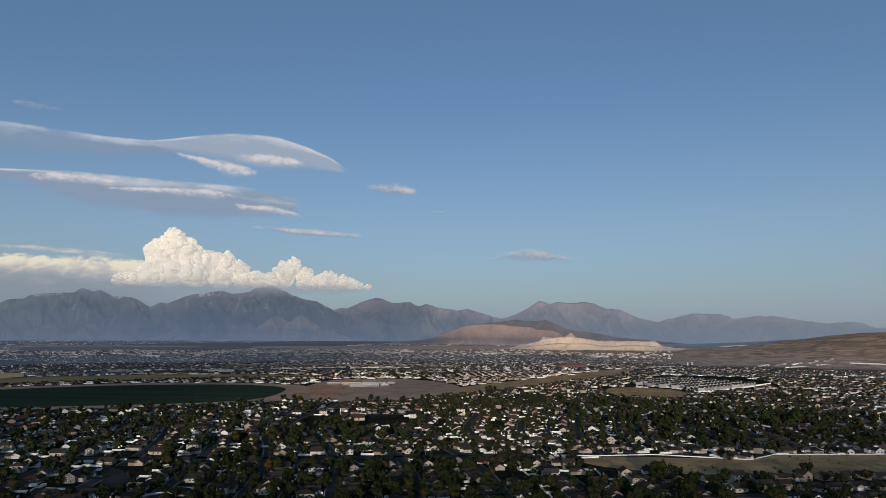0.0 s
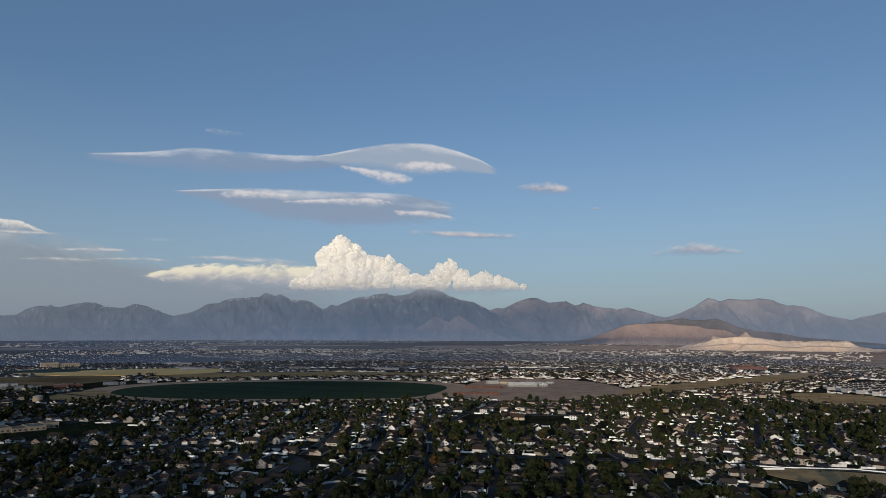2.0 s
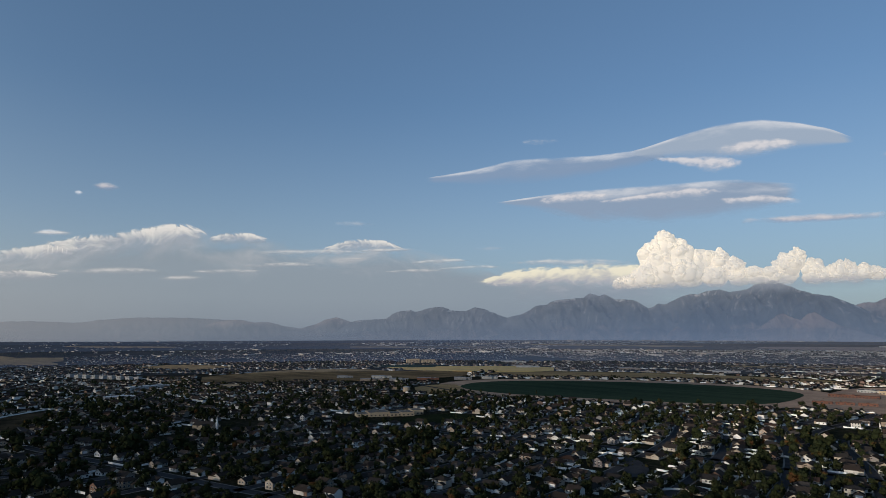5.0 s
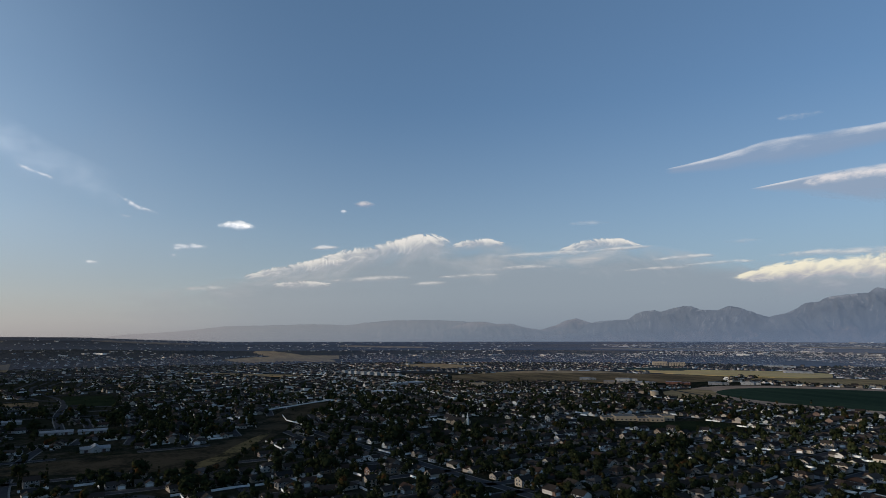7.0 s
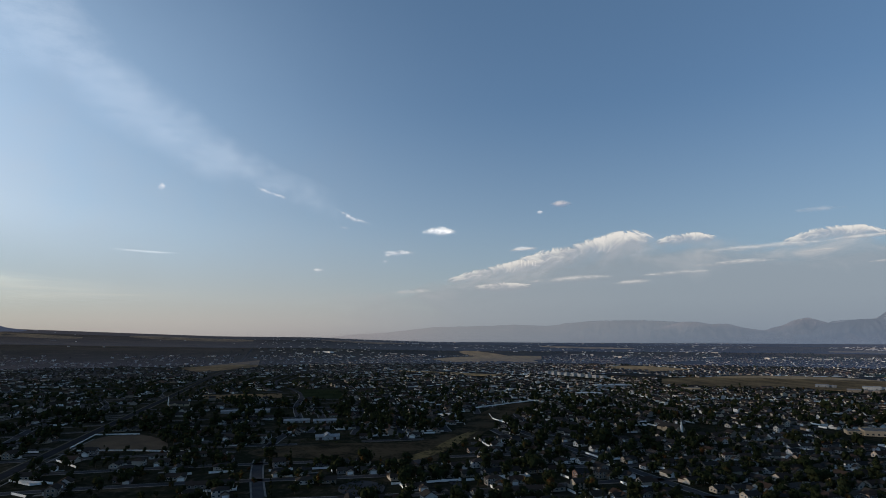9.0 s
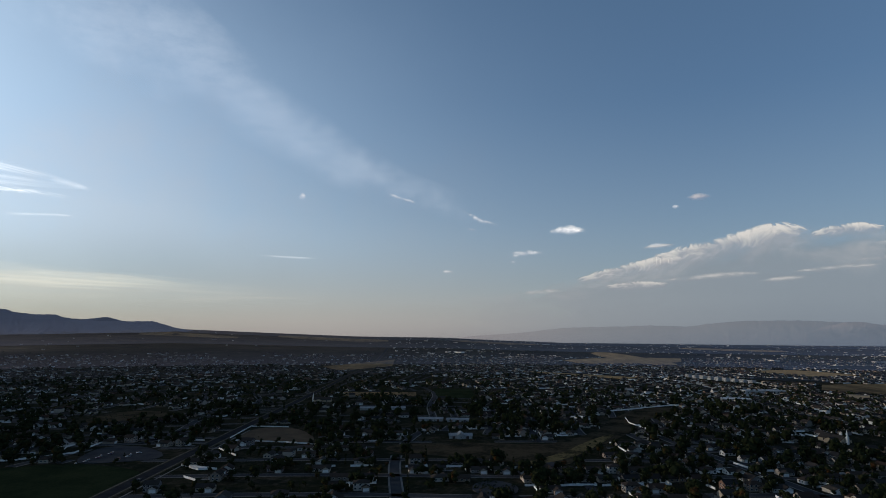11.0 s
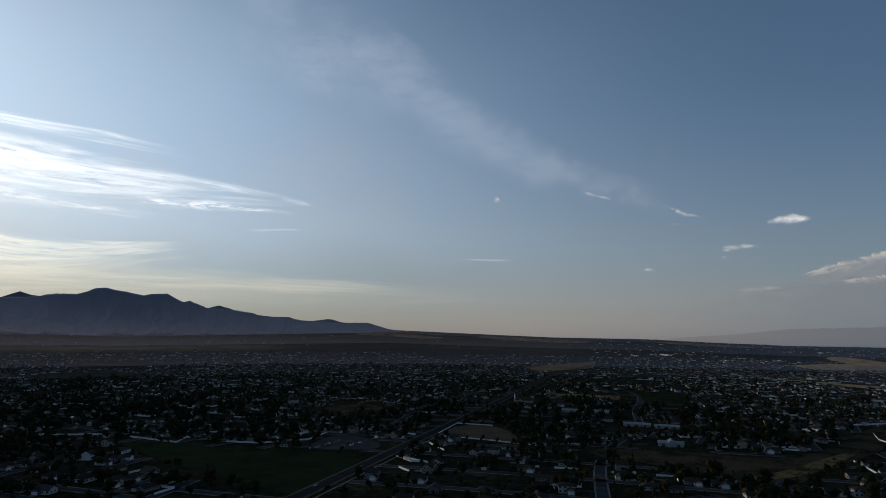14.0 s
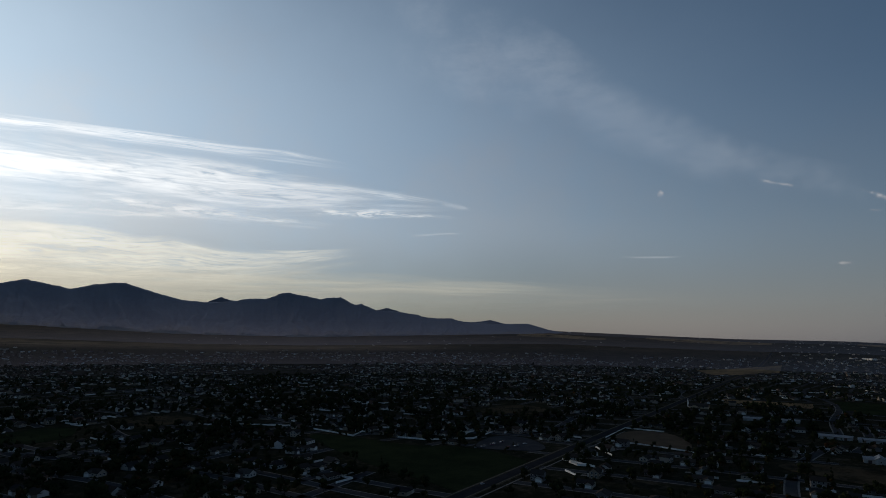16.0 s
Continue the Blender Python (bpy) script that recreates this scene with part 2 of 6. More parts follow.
# ---------------------------------------------------------------- mountains
def range_material(name, high, mid, low, line=0.35, wood=0.5, pale=(0.36, 0.32, 0.29), streaks=0.6, woods=(0.05, 0.062, 0.07), snow=0.0):
    """Rock, woods and scree: bands up the slope, with ravines and screes that run down it. The bands can also hold
    painted haze or evening light.
    """
    m, t, n, l, p = nodes_of(name)
    lie = n.new("ShaderNodeAttribute")
    lie.attribute_name = "lie"
    uv = n.new("ShaderNodeUVMap")
    sep = n.new("ShaderNodeSeparateXYZ")
    l.new(uv.outputs[0], sep.inputs[0])
    f1 = grain(t, 0.8, 6, 0.62, coord=lie.outputs["Vector"], stretch=(1, 0.8, 1), bend=0.8)
    f2 = grain(t, 2.6, 5, 0.66, coord=lie.outputs["Vector"], stretch=(1, 0.38, 1), w=4, bend=1.2)
    f3 = grain(t, 0.06, 3, 0.6, w=9)
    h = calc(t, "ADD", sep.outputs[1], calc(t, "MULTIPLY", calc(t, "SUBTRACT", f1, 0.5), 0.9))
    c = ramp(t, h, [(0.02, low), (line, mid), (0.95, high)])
    c = mixed(t, calc(t, "MULTIPLY", step(t, f1, 0.44, 0.62), wood), c, woods)
    scree = calc(t, "MULTIPLY", step(t, f2, 0.53, 0.68), step(t, calc(t, "SUBTRACT", 1.0, f1), 0.42, 0.6))
    c = mixed(t, calc(t, "MULTIPLY", scree, streaks), c, pale)
    if snow:
        c = mixed(t, calc(t, "MULTIPLY", calc(t, "MULTIPLY", step(t, f2, 0.46, 0.56), step(t, h, 0.86, 1.0)), snow), c, (0.62, 0.60, 0.60))
    l.new(mixed(t, calc(t, "MULTIPLY", step(t, f3, 0.4, 0.7), 0.18), c, (0.10, 0.09, 0.085)), p.inputs["Base Color"])
    p.inputs["Roughness"].default_value = 1.0
    p.inputs["Specular IOR Level"].default_value = 0.0
    bump(t, p, grain(t, 0.03, 5, 0.6, w=4), 0.5, 6.0)
    return m


def mountain_range(name, label, ridge, near, far, mat, foot=-0.75, spurs=0.21, rough=0.05, fine=0.08, seed=0, benches=0, flare=1.1):
    """A range along the horizon: ridge is (azimuth, elevation seen from the hovering height), its foot at near, crest at far."""
    ridge = sorted(ridge)
    az = np.arange(ridge[0][0], ridge[-1][0], fine)[::-1]
    el = np.interp(az, [k[0] for k in ridge], [k[1] for k in ridge])
    jag = np.array([noise.fractal((a * 2.6, seed * 9.1, 0), 0.6, 2.2, 6) for a in az])
    el = el + rough * jag * ss(el, foot, foot + 1.2)
    crest = np.maximum(HEIGHT + far * np.tan(np.radians(el)), 20)
    rows = np.linspace(0, 1, 38)
    tall = np.convolve(np.pad(el - foot, 20, mode='edge'), np.ones(41) / 41, 'valid')
    broad = np.convolve(np.pad(crest, 20, mode='edge'), np.ones(41) / 41, 'valid')
    grid, lie = np.zeros((len(az), len(rows) + 4, 3)), np.zeros((len(az), len(rows) + 4, 3))
    for i, a in enumerate(az):
        s, c = math.sin(radians(a)), math.cos(radians(a))
        bases = land(-(near + (far - near) * rows) * s, (near + (far - near) * rows) * c) - 3
        for j, k in enumerate(rows):
            r = near + (far - near) * k
            e = k * tall[i]
            lean = 0.9 * noise.noise((a * 0.25, e * 0.5, seed * 2.2)) + 0.25 * noise.noise((a * 1.1, e * 1.4, seed * 4.2))
            cut = 0.0
            for o, w in ((0.36, 1.0), (0.85, 0.62), (1.9, 0.36), (4.3, 0.17)):
                cut += w * (0.32 - abs(noise.noise((a * o + lean * o, e * o * 0.62 + lean * 0.5, seed * 5.3 + o))))
            f = k ** flare + spurs * 1.3 * min(1, tall[i] / 2.2) * cut * min(1, 5 * k) * min(1, 2.6 * (1 - k))
            if benches:
                g = f * benches + 0.35 * noise.noise((a * 0.5, 0.3, seed))
                f = (math.floor(g) + min(1, 2.2 * (g % 1)) - 0.35 * noise.noise((a * 0.5, 0.3, seed))) / benches
            top = broad[i] + (crest[i] - broad[i]) * k ** 4
            grid[i, j] = (-r * s, r * c, bases[j] + (top - bases[j]) * max(0, f))
            lie[i, j] = (a + lean, e, seed * 3.7)
        for j in range(4):
            r = far + 4 + 10 * j
            grid[i, len(rows) + j] = (-r * s, r * c, crest[i] * (1 - 0.3 * (j + 1) / 4) - 2 * j)
            lie[i, len(rows) + j] = lie[i, len(rows) - 1]
    me = sheet(name, grid, mat, uv=True)
    soft = np.ones((len(grid) - 1, grid.shape[1] - 1), bool)
    soft[:, len(rows) - 1:] = False  # a crisp crest
    me.polygons.foreach_set("use_smooth", soft.ravel())
    me.attributes.new("lie", "FLOAT_VECTOR", "POINT").data.foreach_set("vector", lie.ravel())
    return tagged(new(name, me), label, "mountain", kind="structure")


# bluish greys hold some distance haze; the reddish foot paints low sun
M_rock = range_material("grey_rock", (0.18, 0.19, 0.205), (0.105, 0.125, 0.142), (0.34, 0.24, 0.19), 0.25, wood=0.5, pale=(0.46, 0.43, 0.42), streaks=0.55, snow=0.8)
# pink evening light on the crest is painted into the high tone
M_pink = range_material("pink_lit_rock", (0.46, 0.36, 0.33), (0.15, 0.155, 0.165), (0.24, 0.20, 0.18), 0.55, wood=0.6, pale=(0.40, 0.36, 0.34), streaks=0.4)
# the warm high tone paints pinkish highlights along the crest
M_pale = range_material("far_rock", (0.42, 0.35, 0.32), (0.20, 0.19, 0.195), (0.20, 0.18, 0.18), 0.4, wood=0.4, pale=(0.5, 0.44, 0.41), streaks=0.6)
# low contrast: the haze over this range is put into its colours
M_faint = range_material("haze_tinted_rock", (0.27, 0.25, 0.25), (0.22, 0.215, 0.22), (0.26, 0.23, 0.22), 0.4, wood=0.06, pale=(0.34, 0.31, 0.29), streaks=0.1)
# reddish lower tones put evening sun into the spur's colour
M_spur = range_material("sun_reddened_spur", (0.30, 0.23, 0.20), (0.46, 0.31, 0.23), (0.62, 0.38, 0.26), 0.35, wood=0.45, pale=(0.55, 0.46, 0.40), streaks=0.8)
M_brown = range_material("brown_slope", (0.41, 0.30, 0.255), (0.40, 0.285, 0.24), (0.50, 0.37, 0.30), 0.4, wood=0.2, pale=(0.44, 0.33, 0.27), streaks=0.3)
# raised bluish tones put some haze into the dark woods
M_wooded = range_material("wooded_slope", (0.12, 0.115, 0.13), (0.11, 0.11, 0.13), (0.19, 0.15, 0.13), 0.3, wood=0.45, pale=(0.22, 0.18, 0.16), streaks=0.3)
M_pit = range_material("quarry_face", (0.70, 0.54, 0.42), (0.64, 0.49, 0.37), (0.52, 0.39, 0.28), 0.3, wood=0.08, pale=(0.74, 0.58, 0.42), streaks=0.5)
# lightened and blued: haze before the western range is painted in here
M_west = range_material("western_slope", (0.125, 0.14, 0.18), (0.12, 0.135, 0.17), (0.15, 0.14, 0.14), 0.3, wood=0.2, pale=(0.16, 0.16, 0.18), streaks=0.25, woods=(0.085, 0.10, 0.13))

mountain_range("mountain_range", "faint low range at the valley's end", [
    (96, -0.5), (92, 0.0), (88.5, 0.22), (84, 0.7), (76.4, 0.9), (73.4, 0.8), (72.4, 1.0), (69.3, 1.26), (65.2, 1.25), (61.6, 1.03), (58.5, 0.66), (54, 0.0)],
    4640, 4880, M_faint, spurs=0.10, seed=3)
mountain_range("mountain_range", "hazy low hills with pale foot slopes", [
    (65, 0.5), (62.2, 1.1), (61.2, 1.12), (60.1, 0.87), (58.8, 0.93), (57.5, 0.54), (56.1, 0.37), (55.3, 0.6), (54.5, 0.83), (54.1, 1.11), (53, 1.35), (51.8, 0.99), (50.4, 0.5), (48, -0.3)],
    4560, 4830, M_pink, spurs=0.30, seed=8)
mountain_range("mountain_range", "blunt grey mountain block cut by steep ravines", [
    (54, 0.2), (51.8, 0.9), (51, 1.09), (48.8, 1.2), (48.3, 1.35), (47.9, 1.69), (47.2, 1.93), (46.3, 1.99), (45.7, 1.84), (44.9, 2.11), (43.8, 2.32), (43.3, 2.27),
    (42.6, 1.98), (41.3, 1.9), (40.4, 2.25), (39.6, 2.11), (38.9, 1.81), (37.9, 1.42), (36, 0.9), (33.5, -0.2)], 4420, 4800, M_rock, seed=9)
mountain_range("mountain_range", "hazy grey twin-peaked mountain with pale ravines", [
    (40, 0.3), (37.9, 1.2), (36.1, 1.63), (35.4, 1.98), (34.9, 2.34), (33.9, 2.45), (33.4, 2.76), (32.3, 2.92), (30.6, 3.03), (30.3, 3.31), (30, 3.41), (29.2, 3.15),
    (28.8, 3.32), (28.3, 3.06), (27.9, 2.85), (26.5, 2.8), (25.9, 2.54), (25.1, 2.0), (23.8, 1.3), (21.5, -0.2)], 4360, 4770, M_rock, seed=1)
mountain_range("mountain_range", "highest grey mountain with a snow-dusted top", [
    (29, -0.3), (26.8, 1.1), (25.1, 2.0), (24.3, 2.44), (23.8, 2.31), (22.6, 2.91), (21.7, 3.22), (21.1, 3.14), (20.3, 3.4), (19.4, 3.52), (18.6, 3.27), (17.3, 3.48), (16.7, 3.84),
    (16.1, 4.05), (15.4, 4.12), (14.9, 3.93), (14.2, 3.6), (13.4, 3.21), (12.7, 2.97), (11.4, 2.74), (10.4, 2.24), (8.6, 1.3), (5.5, -0.4)], 4376, 4750, M_rock, seed=12)
mountain_range("mountain_range", "bare spur painted sun-reddened at the highest mountain's foot", [
    (20.5, -0.8), (18.4, -0.4), (16.6, 0.3), (15.3, 1.28), (14.8, 1.49), (14.3, 1.15), (13.6, 0.9), (13, 1.46), (12.6, 1.56), (11.9, 1.02), (10.9, 0.42), (9.3, -0.17), (7.2, -0.8)],
    4313, 4372, M_spur, foot=-0.9, spurs=0.35, seed=13)
mountain_range("mountain_range", "range with pink evening light painted on its bare crest", [
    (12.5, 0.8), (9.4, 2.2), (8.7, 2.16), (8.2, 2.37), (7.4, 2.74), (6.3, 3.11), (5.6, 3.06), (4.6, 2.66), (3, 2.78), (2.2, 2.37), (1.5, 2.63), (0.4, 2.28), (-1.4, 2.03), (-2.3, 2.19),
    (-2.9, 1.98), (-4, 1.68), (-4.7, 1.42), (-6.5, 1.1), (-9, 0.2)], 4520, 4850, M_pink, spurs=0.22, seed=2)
mountain_range("mountain_range", "broad pale mountain with bare rock faces", [
    (-3.5, 0.4), (-5.2, 1.25), (-6.3, 1.53), (-7, 1.89), (-7.8, 2.24), (-8.2, 2.55), (-8.8, 2.91), (-9.3, 2.8), (-9.8, 2.6), (-10.3, 2.8), (-12.1, 2.69), (-12.6, 2.79), (-13.6, 2.68), (-14.5, 2.22),
    (-15.7, 2.12), (-16.4, 1.82), (-17.4, 1.32), (-19.5, 0.9), (-23, 0.0)], 4500, 4820, M_pale, spurs=0.25, seed=14)
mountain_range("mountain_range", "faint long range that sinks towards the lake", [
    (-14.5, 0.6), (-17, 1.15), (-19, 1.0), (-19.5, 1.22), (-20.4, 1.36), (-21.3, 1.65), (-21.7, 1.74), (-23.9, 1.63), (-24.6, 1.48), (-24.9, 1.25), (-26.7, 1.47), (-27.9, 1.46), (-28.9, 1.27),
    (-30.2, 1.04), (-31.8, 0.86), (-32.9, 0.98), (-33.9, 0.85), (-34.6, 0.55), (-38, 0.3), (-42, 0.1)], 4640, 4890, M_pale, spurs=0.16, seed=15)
mountain_range("mountain_range", "brown bare mountain in evening sun", [
    (5.5, -0.9), (2.2, -0.7), (0.7, -0.4), (-0.3, 0.0), (-1.4, 0.4), (-2.1, 0.65), (-2.9, 0.75), (-4.5, 0.82), (-5.5, 0.8), (-6.2, 0.66), (-8, 0.57), (-8.5, 0.35), (-10, 0.25), (-10.5, 0.0), (-11.2, -0.4), (-13, -0.7), (-16, -0.95)],
    3980, 4230, M_brown, foot=-0.9, spurs=0.12, rough=0.025, seed=4)
mountain_range("mountain_range", "dark wooded ridge behind the bare brown mountain", [
    (0, -0.6), (-2.9, 0.5), (-4, 0.86), (-5, 1.0), (-6.8, 1.22), (-7.5, 1.07), (-8.5, 1.07), (-9.3, 1.18), (-10.3, 0.82), (-11, 0.42), (-12.5, 0.13), (-14, 0), (-15.4, -0.35), (-17.3, -0.48), (-22, -0.9)],
    4240, 4300, M_wooded, foot=-0.9, spurs=0.15, rough=0.04, seed=7)
mountain_range("quarry_terrace", "pale tan quarry terraces below the mountain", [
    (-3, -1.6), (-6.2, -1.3), (-7, -1.0), (-8.5, -0.85), (-9, -0.3), (-9.6, -0.4), (-10.3, -0.5), (-11, -0.26), (-11.6, 0.05), (-12, -0.35), (-13, -0.62), (-15.9, -0.67), (-18.7, -0.65), (-19.1, -0.98), (-19.6, -1.2), (-21.5, -1.2), (-22.2, -1.75)],
    3540, 3720, M_pit, benches=2, foot=-1.8, spurs=0.45, rough=0.09, seed=5)
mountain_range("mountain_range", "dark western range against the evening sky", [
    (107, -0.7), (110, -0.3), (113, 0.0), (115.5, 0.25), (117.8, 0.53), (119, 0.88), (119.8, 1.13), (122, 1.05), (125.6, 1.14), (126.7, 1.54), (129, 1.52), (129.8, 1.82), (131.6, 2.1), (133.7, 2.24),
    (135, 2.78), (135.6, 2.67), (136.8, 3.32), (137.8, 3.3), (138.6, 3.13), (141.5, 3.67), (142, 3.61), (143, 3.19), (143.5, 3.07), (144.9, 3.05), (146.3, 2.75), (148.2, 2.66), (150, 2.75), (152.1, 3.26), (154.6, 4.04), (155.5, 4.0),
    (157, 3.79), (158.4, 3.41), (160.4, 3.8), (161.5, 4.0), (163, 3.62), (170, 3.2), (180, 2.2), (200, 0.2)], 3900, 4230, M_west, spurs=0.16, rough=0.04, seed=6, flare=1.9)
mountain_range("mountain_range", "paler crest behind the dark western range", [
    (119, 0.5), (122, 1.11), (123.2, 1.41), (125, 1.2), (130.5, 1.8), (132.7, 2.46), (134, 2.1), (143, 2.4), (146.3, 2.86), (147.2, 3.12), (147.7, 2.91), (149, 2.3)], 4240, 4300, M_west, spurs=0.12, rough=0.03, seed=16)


# ---------------------------------------------------------------- clouds and haze, the sky's backdrop
def cloud_material(name, lit, shade, bright, edge=(0.10, 0.35, 0.12), amp=(0.25, 0.5, 0.3), size=1 / 260, flat=3.0,
                   density=1.0, turn=0.55, wisp=0.0, detail=6.0, fade=0.0, bend=0.0, along=None, tear=0.0):
    """Vapour: opacity falls off at the outline, torn by noise; edge and amp are for top, bottom and ends. It glows by
    itself; lit tops and shaded undersides are painted by height.
    """
    m, t, n, l, p = nodes_of(name)
    n.remove(p)
    uv = n.new("ShaderNodeUVMap")
    sep = n.new("ShaderNodeSeparateXYZ")
    l.new(uv.outputs[0], sep.inputs[0])
    u, v = sep.outputs[0], sep.outputs[1]
    f = grain(t, size, detail, 0.62, stretch=(1, 1, flat), w=edge[1] * 10, bend=bend)
    if along:  # strands that follow the bank
        f = grain(t, 1.0, detail, 0.6, stretch=(*along, 1), coord=uv.outputs[0], w=edge[1] * 10, bend=bend)
    d = calc(t, "SUBTRACT", f, 0.5)
    top = step(t, calc(t, "ADD", calc(t, "SUBTRACT", 1.0, v), calc(t, "MULTIPLY", d, amp[0])), 0.0, edge[0])
    low = step(t, calc(t, "ADD", v, calc(t, "MULTIPLY", d, amp[1])), 0.0, edge[1])
    ends = calc(t, "MINIMUM", u, calc(t, "SUBTRACT", 1.0, u))
    side = step(t, calc(t, "ADD", ends, calc(t, "MULTIPLY", d, amp[2])), 0.0, edge[2])
    a = calc(t, "MULTIPLY", calc(t, "MULTIPLY", top, low), calc(t, "MULTIPLY", side, density))
    rim = calc(t, "MINIMUM", v, calc(t, "SUBTRACT", 1.0, v))
    a = calc(t, "MULTIPLY", a, calc(t, "MULTIPLY", step(t, ends, 0.0, 0.05), step(t, rim, 0.0, 0.06)))
    if wisp:
        g = grain(t, size * 1.6, 8, 0.68, stretch=(1, 1, flat * 2.2), w=5, bend=bend)
        if along:
            g = grain(t, 1.0, 9, 0.66, stretch=(along[0] * 1.7, along[1] * 2.4, 1), coord=uv.outputs[0], w=5, bend=bend)
        a = calc(t, "MULTIPLY", a, step(t, g, 0.5 - wisp, 0.5 + wisp * 0.35))
    if tear:
        a = calc(t, "MULTIPLY", a, step(t, grain(t, 1.0, 10, 0.7, stretch=((along or (4, 3))[0] * 2.6, (along or (4, 3))[1] * 2.2, 1), coord=uv.outputs[0], w=8, bend=0.9), 0.5 - tear, 0.56))
    if fade:
        a = calc(t, "MULTIPLY", a, calc(t, "POWER", calc(t, "SUBTRACT", 1.0, u), fade))
    tone = calc(t, "ADD", v, calc(t, "MULTIPLY", d, 1.3))
    col = mixed(t, step(t, tone, turn - 0.35, turn + 0.3), shade, lit)
    e, tr, mx = n.new("ShaderNodeEmission"), n.new("ShaderNodeBsdfTransparent"), n.new("ShaderNodeMixShader")
    l.new(col, e.inputs[0])
    e.inputs[1].default_value = bright
    l.new(a, mx.inputs[0])
    l.new(tr.outputs[0], mx.inputs[1])
    l.new(e.outputs[0], mx.inputs[2])
    l.new(mx.outputs[0], n["Material Output"].inputs[0])
    return m


def cloud(name, label, stations, mat, dist=4850, n=60, rows=14):
    """A bank of vapour on the far sky; stations are (azimuth, upper elevation, lower elevation)."""
    s = sorted(stations, reverse=True)
    k = np.linspace(s[0][0], s[-1][0], n)
    xs = [-q[0] for q in s]
    hi, lo = np.interp(-k, xs, [q[1] for q in s]), np.interp(-k, xs, [q[2] for q in s])
    ker = np.array([1, 2, 3, 2, 1]) / 9
    hi, lo = [np.convolve(np.pad(c, 2, mode="edge"), ker, "valid") for c in (hi, lo)]
    v = np.linspace(0, 1, rows)
    el = np.radians(lo[:, None] + (hi - lo)[:, None] * v[None])
    az = np.radians(k)[:, None] + 0 * el
    g = np.stack([-np.sin(az) * np.cos(el), np.cos(az) * np.cos(el), np.sin(el)], -1) * dist
    g[..., 2] += HEIGHT
    ob = tagged(new(name, sheet(name, g, mat, uv=True)), label, "cloud", kind="structure")
    return ob


M_lens = cloud_material("lens_cloud", (0.645, 0.65, 0.68), (0.315, 0.38, 0.475), 1.0, edge=(0.10, 0.45, 0.07), amp=(0.22, 0.6, 0.10), density=0.95, turn=1.0, along=(3, 2.2), detail=8)
M_roll = cloud_material("roll_cloud", (0.60, 0.62, 0.665), (0.21, 0.29, 0.42), 1.0, edge=(0.14, 0.5, 0.05), amp=(0.30, 0.6, 0.10), density=0.95, turn=0.9, along=(4, 1.6), detail=8)
M_under = cloud_material("under_cloud", (0.62, 0.63, 0.665), (0.24, 0.31, 0.42), 1.0, edge=(0.12, 0.45, 0.07), amp=(0.28, 0.7, 0.14), density=0.95, turn=0.96, along=(5, 2.4), detail=8)
M_puff = cloud_material("puff_cloud", (0.55, 0.53, 0.55), (0.26, 0.30, 0.40), 1.0, edge=(0.5, 0.6, 0.35), amp=(0.8, 0.8, 0.5), size=1 / 120, flat=2.0, density=1.0)
M_puff_west = cloud_material("lit_puff", (0.62, 0.60, 0.58), (0.42, 0.43, 0.46), 1.9, edge=(0.5, 0.6, 0.35), amp=(0.8, 0.8, 0.5), size=1 / 120, flat=2.0, density=1.0)
M_wisp = cloud_material("faint_wisp", (0.62, 0.60, 0.60), (0.45, 0.46, 0.50), 1.6, edge=(0.6, 0.7, 0.4), amp=(1.3, 1.3, 0.8), size=1 / 90, flat=1.6, density=0.6)
M_dim = cloud_material("dim_wisp", (0.50, 0.52, 0.56), (0.40, 0.44, 0.50), 1.0, edge=(0.7, 0.8, 0.4), amp=(1.3, 1.3, 0.8), size=1 / 110, flat=2.4, density=0.42)
M_bank = cloud_material("bank_cloud", (0.50, 0.49, 0.49), (0.25, 0.29, 0.33), 1.0, edge=(0.3, 0.12, 0.2), amp=(0.5, 0.1, 0.3), density=0.82, turn=1.0, along=(16, 3), detail=8, bend=0.5)
M_cream = cloud_material("cream_cloud", (0.90, 0.82, 0.62), (0.44, 0.43, 0.45), 1.0, edge=(0.25, 0.3, 0.08), amp=(0.9, 0.8, 0.25), density=0.95, turn=0.5, along=(11, 2.4), detail=9, bend=0.9)
M_base = cloud_material("cloud_base", (0.42, 0.42, 0.44), (0.29, 0.315, 0.36), 1.0, edge=(0.6, 0.8, 0.15), amp=(0.7, 0.5, 0.3), size=1 / 150, density=0.8, turn=0.7)
M_streak = cloud_material("ice_streak", (0.9, 0.92, 0.94), (0.7, 0.74, 0.8), 1.7, edge=(0.5, 0.5, 0.3), amp=(0.4, 0.4, 0.5), size=1 / 100, flat=3.0, density=0.2)
M_cirrus = cloud_material("cirrus", (0.60, 0.62, 0.66), (0.52, 0.55, 0.62), 2.5, edge=(0.5, 0.5, 0.35), amp=(0.8, 0.8, 0.6), size=1 / 520, flat=1.4, density=0.10, wisp=0.5)
M_glow = cloud_material("bright_cirrus", (1.0, 0.975, 0.93), (0.80, 0.81, 0.82), 2.75, edge=(0.40, 0.5, 0.2), amp=(0.95, 1.0, 0.45), density=0.97, wisp=0.34, bend=0.5, along=(5.0, 4.0), fade=0.75, tear=0.22, detail=9)
M_strand = cloud_material("cirrus_strand", (1.0, 0.99, 0.96), (0.80, 0.82, 0.84), 2.0, edge=(0.5, 0.6, 0.2), amp=(0.9, 1.0, 0.5), density=0.8, wisp=0.3, bend=0.7, along=(5.0, 2.6), fade=0.5, tear=0.1, detail=9)
